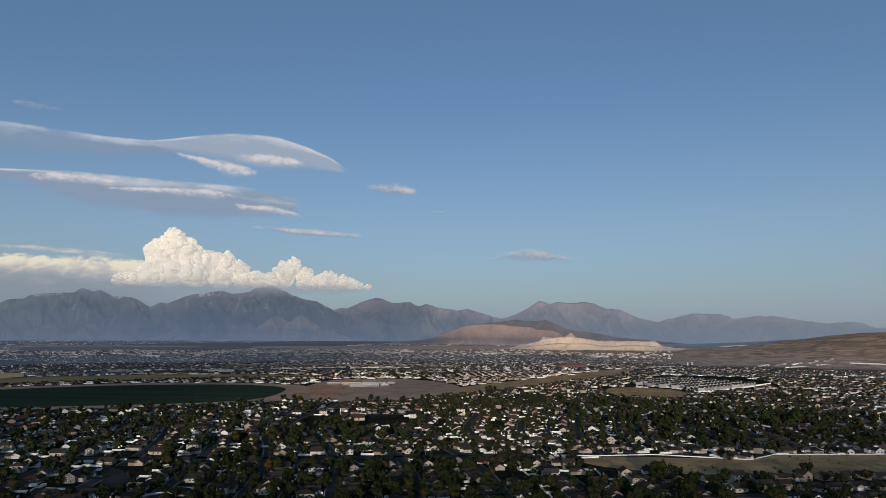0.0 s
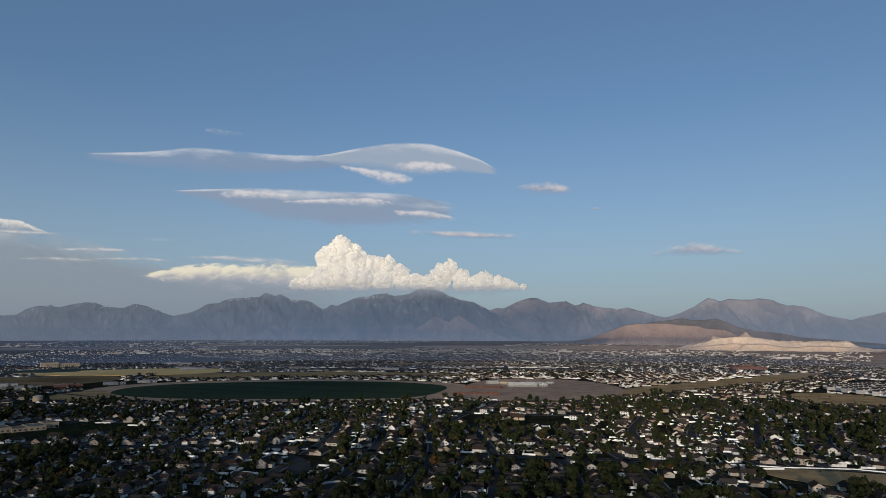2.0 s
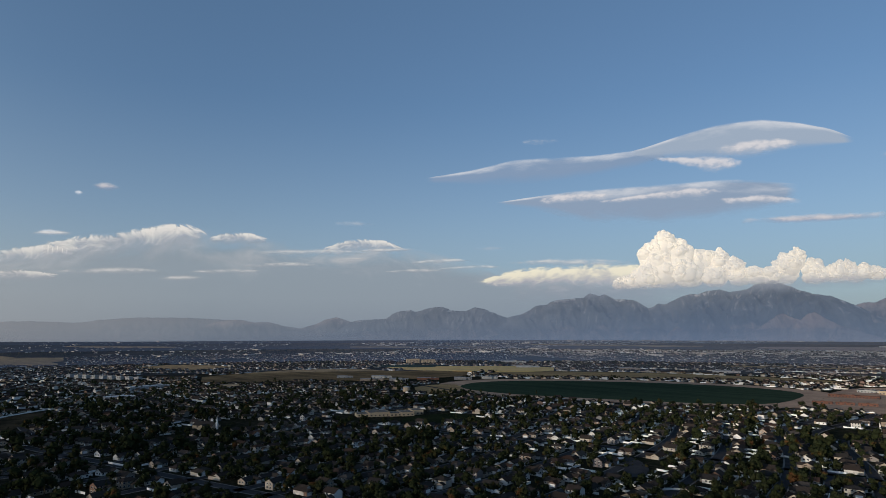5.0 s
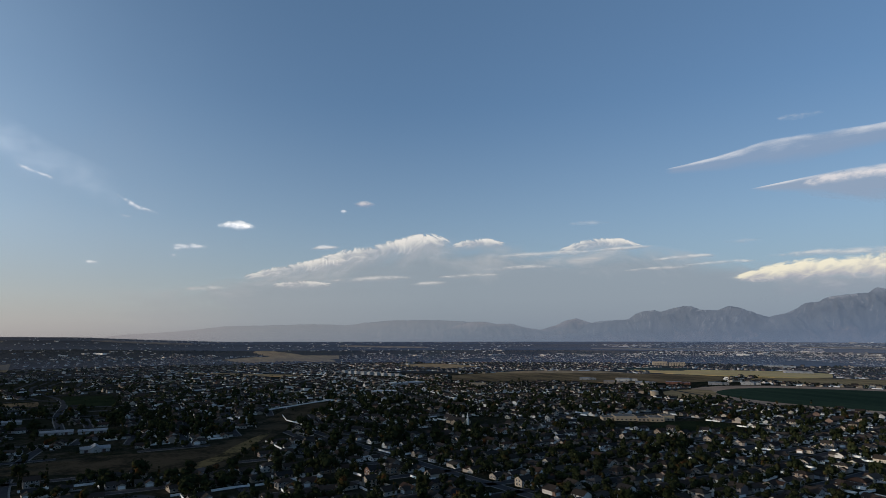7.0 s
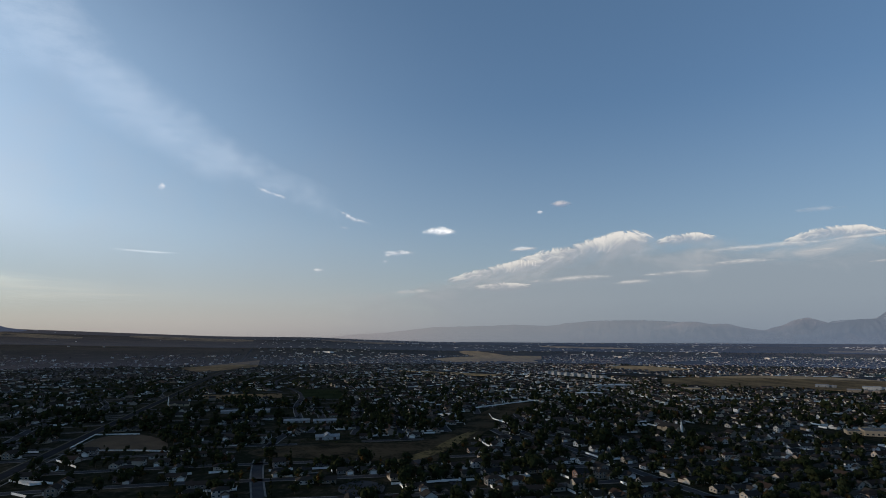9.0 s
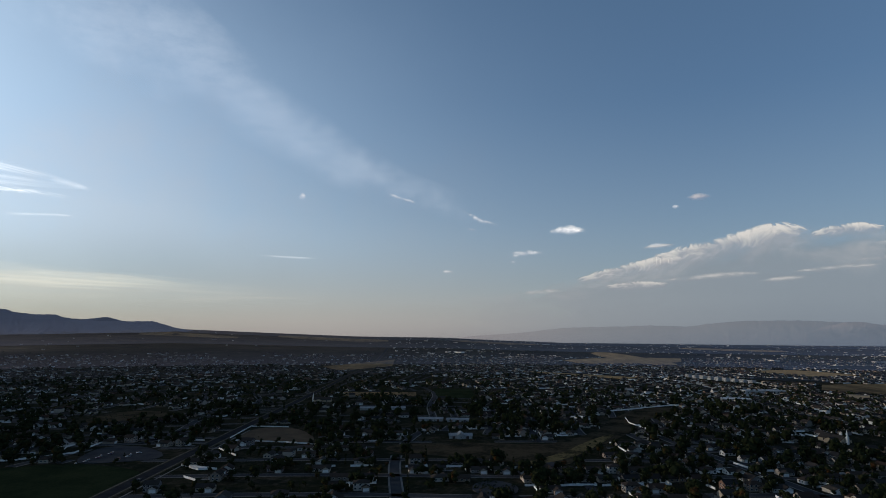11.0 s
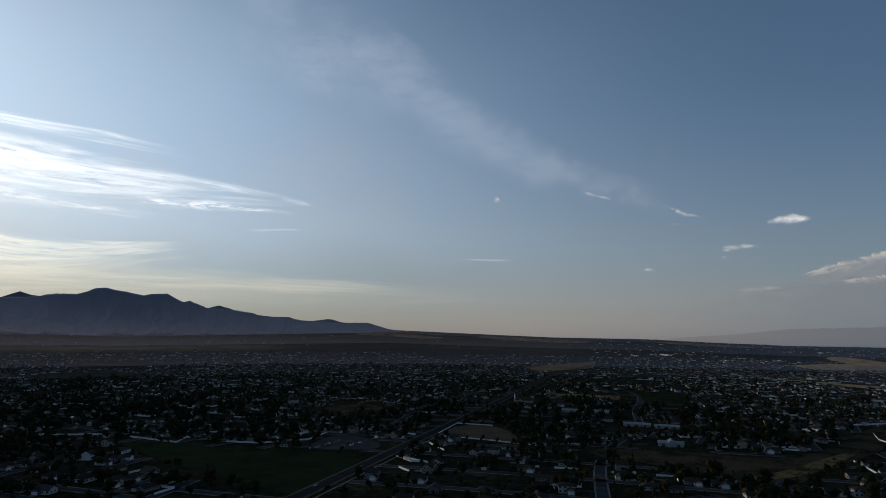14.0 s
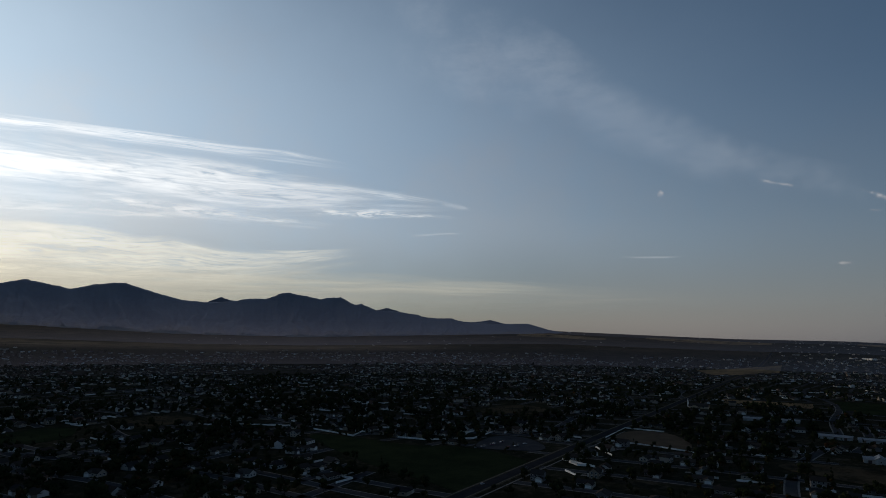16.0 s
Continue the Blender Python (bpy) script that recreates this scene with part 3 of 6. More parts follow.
M_gold = cloud_material("gold_layer", (0.80, 0.75, 0.60), (0.50, 0.47, 0.40), 1.5, edge=(0.30, 0.5, 0.3), amp=(0.5, 0.4, 0.4), density=0.8, wisp=0.4, bend=0.3, along=(6.0, 5.0), fade=0.5, detail=9)

cloud("lens_cloud", "long grey roll of cloud with a bright upper rim",
      [(45.2, 14.1, 13.7), (40.8, 14.8, 13.4), (36.7, 15.7, 13.3), (33.6, 15.8, 13.3), (29.3, 15.7, 13.7), (25.3, 15.9, 14.3), (22.6, 15.9, 15.0)], M_roll)
cloud("lens_cloud", "grey lens-shaped cloud with a thin bright rim",
      [(26.3, 15.75, 15.4), (24.5, 16.1, 14.9), (23.4, 16.4, 14.7), (20.8, 17.0, 14.3), (18.6, 17.35, 14.1), (15.5, 17.3, 14.1), (13, 16.7, 14.2), (10.5, 15.75, 14.3), (8.8, 14.6, 14.3)], M_lens, dist=4845)
cloud("lens_cloud", "second grey lens-shaped cloud below the first",
      [(38.6, 11.8, 11.6), (35.6, 12.2, 11.2), (31.9, 12.65, 10.2), (29.3, 12.75, 9.5), (23.5, 12.85, 9.0), (17.7, 12.75, 9.5), (15.6, 12.45, 9.6), (12.8, 11.7, 10.0)], M_under)
M_lobe = cloud_material("lobe_cloud", (0.66, 0.63, 0.64), (0.44, 0.46, 0.52), 1.0, edge=(0.3, 0.6, 0.2), amp=(0.5, 0.9, 0.35), size=1 / 60, flat=1.8, density=0.85)
for st in ([(24.2, 15.15, 14.85), (21.8, 14.95, 14.2), (19.7, 14.8, 13.3), (18.4, 14.7, 13.2), (16.9, 14.1, 13.7)], [(19.2, 15.35, 14.8), (18.2, 15.65, 14.6), (16.1, 15.75, 14.4), (14, 15.55, 14.5), (12.7, 15.1, 14.7)],
           [(29.5, 11.6, 11.3), (26.1, 11.95, 11.4), (22.4, 12.25, 11.4), (20.3, 12.25, 11.4), (18.6, 11.8, 11.6)], [(34.5, 12.15, 11.5), (32, 12.5, 11.5), (27.5, 12.3, 11.6)], [(19, 11.2, 10.6), (15.5, 11.2, 10.4), (12.8, 10.5, 10.1)]):
    cloud("cloud_lobe", "pale billow on a grey lens cloud", st, M_lobe, dist=4835, n=30, rows=10)
cloud("small_cloud", "small pale flat cloud", [(7.8, 13.4, 13.0), (6.3, 13.6, 12.6), (4.4, 13.7, 12.2), (3.1, 13.4, 12.2), (1.4, 12.7, 12.4)], M_puff)
cloud("small_cloud", "thin dark streak of cloud with a pale end", [(17.6, 9.4, 8.9), (12, 9.3, 8.5), (6.4, 8.9, 8.3)], M_puff)
cloud("small_cloud", "small flat cloud alone in clear sky", [(-4.0, 6.9, 6.5), (-7.9, 7.9, 6.4), (-12.3, 6.7, 6.3)], M_puff)
cloud("cloud_bank", "grey cloud bank with pale crests above the mountains",
      [(96, 3.6, -0.4), (88, 4.4, -0.4), (82, 5.6, -0.4), (76, 6.9, -0.4), (72.5, 8.4, -0.4), (67, 9.3, -0.4), (64, 8.9, -0.4), (60, 8.9, -0.4), (54, 7.8, -0.4), (48.5, 8.4, 0), (38, 6.0, 0.5), (28, 4.8, 1), (14, 4.2, 1.5)], M_bank, dist=4900, n=120, rows=24)
M_crest = cloud_material("crest_cloud", (0.74, 0.70, 0.65), (0.33, 0.345, 0.385), 1.0, edge=(0.16, 0.95, 0.10), amp=(0.95, 0.8, 0.3), density=0.92, turn=0.70, along=(9, 2.4), detail=9, bend=0.8)
M_shred = cloud_material("shred_cloud", (0.66, 0.63, 0.60), (0.36, 0.37, 0.40), 1.0, edge=(0.5, 0.9, 0.3), amp=(0.9, 1.2, 0.6), size=1 / 120, flat=3.6, density=0.75, turn=0.5)
for st in ([(76.6, 7.0, 5.8), (73.3, 7.9, 5.4), (70.5, 8.5, 5.8), (67.5, 9.2, 6.2), (65.5, 9.3, 6.8), (64, 8.5, 7.3)], [(83, 5.1, 4.5), (80.3, 6.0, 4.5), (78.2, 6.5, 4.6), (76.1, 6.9, 5.0), (73.6, 6.9, 5.5)],
           [(64.2, 8.2, 7.7), (62.7, 8.7, 7.4), (60.9, 8.8, 7.4), (59.1, 8.3, 7.8)], [(80.4, 4.5, 4.0), (77.7, 4.85, 3.7), (75, 4.6, 4.1)], [(54.5, 7.6, 7.0), (51.6, 8.6, 7.0), (48.6, 8.4, 7.2), (46.8, 7.6, 7.2)]):
    cloud("cloud_crest", "pale lit crest of a cloud bank", st, M_crest, dist=4830, n=40, rows=12)
for az, el, w, h in ((52, 6.6, 1.6, 0.2), (43.4, 6.5, 3.2, 0.3), (71.5, 5.0, 4.0, 0.4), (66.2, 4.6, 2.0, 0.3), (86, 3.9, 2.4, 0.35), (75.8, 7.75, 1.5, 0.25), (55.5, 7.2, 5.0, 0.4), (41, 5.9, 3.0, 0.25), (58, 6.0, 3.4, 0.3), (62.5, 5.3, 3.2, 0.3), (48.5, 7.5, 2.8, 0.25), (46, 5.6, 3.0, 0.25)):
    cloud("cloud_shred", "thin pale shred before a grey cloud bank", [(az + w, el - h * 0.3, el - h), (az + w * 0.4, el + h * 0.6, el - h), (az - w * 0.4, el + h, el - h * 0.8), (az - w, el + h * 0.5, el)], M_shred, dist=4825, n=30, rows=10)
cloud("cream_cloud", "cream-lit flat cloud beside the towering one", [(40.2, 4.6, 4.2), (38.4, 5.3, 4.1), (35.6, 5.9, 4.0), (32.8, 6.0, 4.1), (30.9, 6.2, 4.1), (28.1, 6.1, 3.9), (24, 5.8, 3.7)], M_cream, dist=4895)
cloud("cloud_crest", "grey flat cloud over the cream-lit one", [(37.5, 6.4, 6.1), (33.5, 6.7, 5.9), (30, 6.6, 5.6), (26, 6.2, 5.5)], M_shred, dist=4888, n=30, rows=10)
# added sheet before the heap paints its shaded underside
cloud("cloud_base", "soft grey sheet painted as the towering cloud's shaded underside", [(38, 4.6, 2.6), (30, 4.7, 2.4), (22, 4.9, 2.6), (14, 4.7, 2.9), (8, 4.5, 3.3), (6, 4.2, 3.5)], M_base, dist=4690, n=60)
for az, el, w, h in ((83.5, 9.5, 1.7, 0.55), (72.2, 11.8, 1.1, 0.4), (87.4, 7.5, 1.6, 0.3), (75.8, 7.8, 1.4, 0.3), (51.5, 9.85, 1.9, 0.3), (39, 7.6, 1.7, 0.25),
                     (34.2, 17.2, 1.8, 0.4), (0.3, 11.0, 0.7, 0.25), (108, 12.4, 0.35, 0.4), (74.2, 11.1, 0.35, 0.2), (94.6, 5.8, 0.6, 0.2), (88.5, 6.7, 0.5, 0.2)):
    cloud("small_cloud", "small puff of white cloud in clear sky", [(az + w, el + 0.1, el - h * 0.5), (az, el + h, el - h), (az - w, el + 0.1, el - h * 0.4)], M_puff_west if 82 < az < 85 else M_wisp if az > 73 else M_dim if w > 1.6 else M_puff, n=24, rows=10)
for st in ([(93.2, 11.5, 11.1), (91.7, 10.9, 10.3), (89.7, 10.1, 9.85)], [(100.4, 13.1, 12.7), (99, 12.75, 12.35), (97.6, 12.3, 12.0)], [(92.8, 9.85, 9.6), (91.8, 9.75, 9.5)], [(89.3, 7.2, 6.9), (87.7, 7.7, 7.1), (86.5, 7.6, 7.4)]):
    cloud("small_cloud", "slanting torn shred of white cloud", st, M_wisp, n=24, rows=10)
# a real veil, whose glow also paints the sky brighter towards the sun
M_veil = cloud_material("cirrus_veil", (0.70, 0.88, 1.04), (0.88, 0.90, 0.90), 1.9, edge=(0.7, 0.2, 0.04), amp=(0.15, 0.1, 0.0), size=1 / 1500, flat=1.2, density=0.78, fade=2.4, turn=0.2)
cloud("cirrus_veil", "thin bright veil of high cirrus towards the sun", [(173, 50, 1), (150, 50, 1), (130, 48, 1), (100, 42, 1.5), (60, 36, 2)], M_veil, dist=4920, n=120, rows=40)
cloud("cirrus", "faint slanting streak of high cirrus", [(134, 34, 22), (120, 29, 19), (111, 23.5, 15.5), (104, 18.5, 12.3), (98, 15, 11.2), (91, 12.5, 9.6)], M_cirrus, n=60, rows=20)
cloud("cirrus", "bright upper band of evening cirrus", [(188, 16.0, 14.4), (164, 16.3, 14.9), (160.5, 16.5, 15.2), (152, 16.7, 15.3), (142.6, 16.5, 15.0), (137, 15.6, 14.8), (133, 15.0, 14.6)], M_glow, n=120, rows=14)
cloud("cirrus", "bright sheet of streaked evening cirrus", [(188, 15.0, 9.6), (164, 15.2, 9.8), (160, 15.3, 9.9), (152, 15.3, 9.9), (145, 15.0, 9.8), (137.4, 14.3, 10.3), (132, 13.3, 10.9), (125.7, 12.0, 11.4), (122, 11.4, 11.1)], M_glow, dist=4860, n=140, rows=24)
for st in ([(180, 10.4, 8.2), (163.5, 10.3, 8.3), (156, 10.6, 8.8), (149, 10.4, 9.3), (143, 9.9, 9.4)], [(158, 11.4, 9.8), (150, 11.2, 9.6), (142.3, 10.5, 9.4), (137, 9.9, 9.5)], [(140, 11.4, 10.2), (134, 11.6, 10.4), (129, 11.2, 10.5), (126, 10.8, 10.5)]):
    cloud("cirrus", "torn lower strands of evening cirrus", st, M_strand, dist=4855, n=60, rows=12)
# dense enough to shade the western ground; its end past 164 degrees is unseen
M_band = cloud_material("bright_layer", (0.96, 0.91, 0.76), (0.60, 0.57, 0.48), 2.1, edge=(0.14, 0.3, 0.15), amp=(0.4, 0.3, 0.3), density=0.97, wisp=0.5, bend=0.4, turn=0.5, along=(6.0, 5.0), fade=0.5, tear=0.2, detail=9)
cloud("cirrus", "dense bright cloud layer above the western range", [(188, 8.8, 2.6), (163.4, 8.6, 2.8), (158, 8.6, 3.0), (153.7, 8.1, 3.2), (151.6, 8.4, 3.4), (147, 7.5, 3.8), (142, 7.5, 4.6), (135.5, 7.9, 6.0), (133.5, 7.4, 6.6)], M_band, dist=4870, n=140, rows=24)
cloud("cloud_layer", "low golden layer of evening cloud", [(188, 6, 1.0), (163, 5.8, 1.0), (151, 5.9, 1.2), (142, 5.9, 1.4), (132, 5.7, 1.8), (121, 5.1, 2.2), (111, 4.4, 2.6), (102, 3.9, 2.8)], M_gold, dist=4890, n=140, rows=24)

for st in ([(130.6, 9.2, 8.9), (127, 9.45, 9.2), (125.6, 9.35, 9.2)], [(111.8, 7.1, 6.9), (108, 7.0, 6.75), (106, 6.95, 6.8)], [(143.8, 9.8, 9.5), (140, 9.75, 9.4), (138.6, 9.5, 9.3)], [(128, 12.4, 11.8), (126, 12.0, 11.4), (125, 11.7, 11.4)]):
    cloud("cloud_streak", "thin bright streak of ice cloud", st, M_streak, n=30, rows=8)


def cumulus(name, label, lobes, mat, dist=4750, floor=3.75, seed=0):
    """Heaped cloud: lobes are (azimuth, elevation, radius) in degrees, each budding into billows and those into smaller ones, over a flat base."""
    rnd = random.Random(seed)
    balls = []
    for sub in (1, 2):
        bm = bmesh.new()
        bmesh.ops.create_icosphere(bm, subdivisions=sub + 1, radius=1)
        balls.append((np.array([v.co for v in bm.verts]), np.array([[v.index for v in f.verts] for f in bm.faces])))
        bm.free()
    unit, V, F, base, spots = radians(1) * dist, [], [], 0, []

    def bud(x, y, z, r, depth):
        spots.append((x, y, z, r, depth))
        if depth == 2:
            return
        for _ in range((19, 6)[depth]):
            a, h = rnd.uniform(0, 6.283), rnd.uniform(-0.3, 1.0)
            w = math.sqrt(1 - h * h)
            q = r * rnd.uniform(0.28, 0.52)
            bud(x + math.cos(a) * w * r * 0.76, y + math.sin(a) * w * r * 0.7 - 0.2 * r, z + h * r * 0.76, q, depth + 1)

    for a, e, r in lobes:
        q, h = radians(a), radians(e)
        d = dist + rnd.uniform(-15, 25)
        bud(-math.sin(q) * math.cos(h) * d, math.cos(q) * math.cos(h) * d, math.sin(h) * d + HEIGHT, r * 0.92 * unit, 0)
    low = HEIGHT + math.tan(radians(floor)) * dist
    for x, y, z, r, depth in spots:
        if z + r < low:
            continue
        v, f = balls[0] if depth else balls[1]
        V.append(v * r + (x, y, z))
        F.append(f + base)
        base += len(v)
    V = np.concatenate(V)
    for k, v in enumerate(V):
        p = Vector(v) * 0.03
        V[k] += np.array(noise.noise_vector(p * 0.6) * 16 + noise.noise_vector(p * 2) * 6 + noise.noise_vector(p * 4) * 3 + noise.noise_vector(p * 8) * 1.5)
        bottom = low + 9 * noise.noise(p * 0.7)
        if V[k, 2] < bottom:
            V[k, 2] = bottom + 0.15 * (V[k, 2] - bottom)
    me = mesh_of(name, V, np.concatenate(F), mat, True)
    return tagged(new(name, me), label, "cloud", kind="structure")


m, t, n, l, p = nodes_of("cumulus_vapour")
n.remove(p)
dif, tl, mx = n.new("ShaderNodeBsdfDiffuse"), n.new("ShaderNodeBsdfTranslucent"), n.new("ShaderNodeMixShader")
l.new(mixed(t, step(t, grain(t, 0.008, 4), 0.4, 0.65), (0.66, 0.615, 0.54), (0.54, 0.515, 0.485)), dif.inputs[0])
tl.inputs[0].default_value = (0.97, 0.95, 0.90, 1)
mx.inputs[0].default_value = 0.2
l.new(dif.outputs[0], mx.inputs[1]), l.new(tl.outputs[0], mx.inputs[2])
deep, both = n.new("ShaderNodeEmission"), n.new("ShaderNodeAddShader")  # an added glow stands in for light scattered inside the cloud
deep.inputs[0].default_value, deep.inputs[1].default_value = (0.92, 0.87, 0.78, 1), 0.32
l.new(mx.outputs[0], both.inputs[0]), l.new(deep.outputs[0], both.inputs[1])
place, part_z = n.new("ShaderNodeNewGeometry"), n.new("ShaderNodeSeparateXYZ")  # the base frays into vapour
l.new(place.outputs["Position"], part_z.inputs[0])
thin, fray = n.new("ShaderNodeBsdfTransparent"), n.new("ShaderNodeMixShader")
l.new(calc(t, "ADD", 0.12, calc(t, "MULTIPLY", 0.88, step(t, calc(t, "ADD", part_z.outputs[2], calc(t, "MULTIPLY", grain(t, 0.012, 4), 60.0)), 440.0, 510.0))), fray.inputs[0])
l.new(thin.outputs[0], fray.inputs[1]), l.new(both.outputs[0], fray.inputs[2]), l.new(fray.outputs[0], n["Material Output"].inputs[0])
cumulus("cumulus_cloud", "towering white cumulus cloud lit by low sun", [
    (23.5, 7.4, 1.1), (24.5, 6.4, 1.2), (22.5, 6.6, 1.3), (23.8, 5.1, 1.6), (25.1, 4.6, 1.3), (21.8, 5.0, 1.5), (20.6, 6.1, 0.9), (19.3, 5.9, 0.9), (18.1, 5.4, 0.8), (19.7, 4.6, 1.1), (17.8, 4.5, 0.9),
    (16.4, 4.4, 0.8), (15.4, 4.5, 0.8), (14.2, 5.3, 1.0), (13.6, 5.9, 0.7), (14.5, 4.5, 0.9), (12.5, 4.9, 0.9), (10.7, 4.7, 0.7), (10.0, 5.0, 0.5), (9.0, 4.5, 0.6), (9.7, 4.3, 0.7), (8.4, 4.3, 0.6), (7.6, 4.2, 0.4), (6.9, 4.1, 0.25), (10.9, 4.4, 0.8), (12.4, 4.3, 0.8), (26.3, 4.3, 0.8), (27.3, 4.2, 0.6),
    (11.7, 4.4, 0.6)], m, seed=4)

# haze, painted as glowing see-through sheets over the far valley and before the ranges
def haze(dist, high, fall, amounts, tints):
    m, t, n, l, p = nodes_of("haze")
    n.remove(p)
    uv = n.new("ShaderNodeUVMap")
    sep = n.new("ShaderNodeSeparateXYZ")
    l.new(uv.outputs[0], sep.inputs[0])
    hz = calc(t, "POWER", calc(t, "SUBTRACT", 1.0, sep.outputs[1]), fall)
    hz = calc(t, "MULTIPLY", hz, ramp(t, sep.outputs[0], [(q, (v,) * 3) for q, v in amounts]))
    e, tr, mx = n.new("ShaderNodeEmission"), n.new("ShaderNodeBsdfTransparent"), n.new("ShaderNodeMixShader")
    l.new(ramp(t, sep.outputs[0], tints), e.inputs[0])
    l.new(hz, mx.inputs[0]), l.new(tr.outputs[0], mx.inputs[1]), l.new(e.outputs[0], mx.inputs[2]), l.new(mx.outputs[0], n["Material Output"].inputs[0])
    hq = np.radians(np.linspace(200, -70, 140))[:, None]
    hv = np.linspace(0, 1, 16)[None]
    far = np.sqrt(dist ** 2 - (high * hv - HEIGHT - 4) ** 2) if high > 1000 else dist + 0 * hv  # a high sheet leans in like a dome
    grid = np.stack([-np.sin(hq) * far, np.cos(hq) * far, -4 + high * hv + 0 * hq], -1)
    tagged(new("painted_haze", sheet("painted_haze", grid, m, uv=True)), "glowing sheet painted as grey evening haze along the horizon", "haze", kind="structure")


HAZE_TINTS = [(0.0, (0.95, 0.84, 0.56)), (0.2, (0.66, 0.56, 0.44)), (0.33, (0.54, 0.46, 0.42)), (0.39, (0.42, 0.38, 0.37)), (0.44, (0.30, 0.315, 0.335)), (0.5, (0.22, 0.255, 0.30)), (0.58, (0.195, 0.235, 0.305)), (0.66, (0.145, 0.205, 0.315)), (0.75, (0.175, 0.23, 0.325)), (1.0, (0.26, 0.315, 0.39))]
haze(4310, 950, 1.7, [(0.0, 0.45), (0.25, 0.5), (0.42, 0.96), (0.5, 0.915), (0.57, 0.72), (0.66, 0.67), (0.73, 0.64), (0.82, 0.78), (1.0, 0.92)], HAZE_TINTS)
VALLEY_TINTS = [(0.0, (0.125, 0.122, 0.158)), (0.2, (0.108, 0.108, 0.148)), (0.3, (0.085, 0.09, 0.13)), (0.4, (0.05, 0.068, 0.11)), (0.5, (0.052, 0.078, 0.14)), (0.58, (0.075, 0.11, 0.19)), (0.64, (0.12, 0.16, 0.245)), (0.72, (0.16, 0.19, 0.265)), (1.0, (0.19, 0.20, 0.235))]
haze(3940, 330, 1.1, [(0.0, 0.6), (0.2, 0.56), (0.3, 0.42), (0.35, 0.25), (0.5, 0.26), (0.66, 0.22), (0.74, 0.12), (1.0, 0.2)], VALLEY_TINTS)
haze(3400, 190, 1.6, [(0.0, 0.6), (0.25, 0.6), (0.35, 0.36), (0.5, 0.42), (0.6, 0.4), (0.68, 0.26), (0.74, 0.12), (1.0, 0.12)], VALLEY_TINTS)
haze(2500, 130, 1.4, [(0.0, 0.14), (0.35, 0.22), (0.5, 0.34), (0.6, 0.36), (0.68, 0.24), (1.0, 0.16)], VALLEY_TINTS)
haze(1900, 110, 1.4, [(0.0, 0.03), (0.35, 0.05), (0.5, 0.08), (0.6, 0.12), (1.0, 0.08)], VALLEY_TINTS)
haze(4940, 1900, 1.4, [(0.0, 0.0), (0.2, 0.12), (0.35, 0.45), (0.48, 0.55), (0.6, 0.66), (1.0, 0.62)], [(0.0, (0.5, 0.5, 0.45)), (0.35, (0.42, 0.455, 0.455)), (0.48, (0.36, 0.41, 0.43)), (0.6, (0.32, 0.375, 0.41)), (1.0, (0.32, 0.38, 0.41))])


# ---------------------------------------------------------------- fields, yards and open ground
K = HEIGHT / 80.0   # plan units to metres


def metres(points):
    return [(x * K, y * K) for x, y in points]


def patch(name, label, corners, mat, lift=0.25, category="field", cell=14.0, round_off=2):
    """A flat piece of ground cover with a softened outline, laid on the land."""
    p = [Vector(c) for c in corners]
    for _ in range(round_off):
        p = [q for a, b in zip(p, p[1:] + p[:1]) for q in (a.lerp(b, 0.25), a.lerp(b, 0.75))]
    rnd = random.Random(len(name) + int(abs(p[0].x)))
    q = []
    for a, b in zip(p, p[1:] + p[:1]):
        k = max(1, int((b - a).length / cell))
        for i in range(k):
            c = a.lerp(b, i / k)
            q.append((c.x + rnd.uniform(-0.8, 0.8), c.y + rnd.uniform(-0.8, 0.8)))
    top = [(x, y, float(land(x, y)) + lift) for x, y in q]
    low = [(x, y, z - lift - 0.4) for x, y, z in top]
    tris = geometry.tessellate_polygon([[Vector((x, y, 0)) for x, y, z in top]])
    n = len(top)
    f = [tuple(t) for t in tris] + [(i, (i + 1) % n, (i + 1) % n + n, i + n) for i in range(n)]
    bm = bmesh.new()
    vs = [bm.verts.new(v) for v in top + low]
    for k in f:
        try:
            bm.faces.new([vs[i] for i in k])
        except ValueError:
            pass
    for fc in bm.faces:
        fc.normal_update()
        if len(fc.verts) == 3 and fc.normal.z < 0:
            fc.normal_flip()
    me = bpy.data.meshes.new(name)
    bm.to_mesh(me)
    bm.free()
    me.materials.append(mat)
    return tagged(new(name, me), label, category, kind="structure")


OPEN = []   # outlines where no house stands
BARE = []   # outlines where no tree stands


def field(name, label, corners, mat, lift=0.25, built=False, category="field", soft=2):
    corners = metres(corners)
    OPEN.append(corners) if not built else None
    BARE.append(corners)
    if mat in (M_dirt, M_scrub):  # bare ground runs on to the first yards
        turn = sum(a[0] * b[1] - b[0] * a[1] for a, b in zip(corners, corners[1:] + corners[:1]))
        wide = []
        for a, b, c in zip(corners[-1:] + corners[:-1], corners, corners[1:] + corners[:1]):
            d = (Vector(b) - Vector(a)).normalized() + (Vector(c) - Vector(b)).normalized()
            n = Vector((d.y, -d.x)).normalized() * math.copysign(10.0, turn)
            wide.append((b[0] + n.x, b[1] + n.y))
        corners = wide
    return patch(name, label, corners, mat, lift, category, round_off=soft)


field("bare_margin", "pale bare soil round the crop circle", [(-690, 700), (-530, 632), (-380, 662), (-205, 712), (-170, 850), (-200, 960), (-320, 1010), (-510, 985), (-700, 850)], M_dirt, 0.2)
field("crop_field", "dark green irrigated crop with a rounded end", [(-642, 697), (-528, 655), (-380, 688), (-222, 738), (-212, 850), (-228, 938), (-329, 980), (-506, 945), (-668, 825)], M_crop, 0.5)
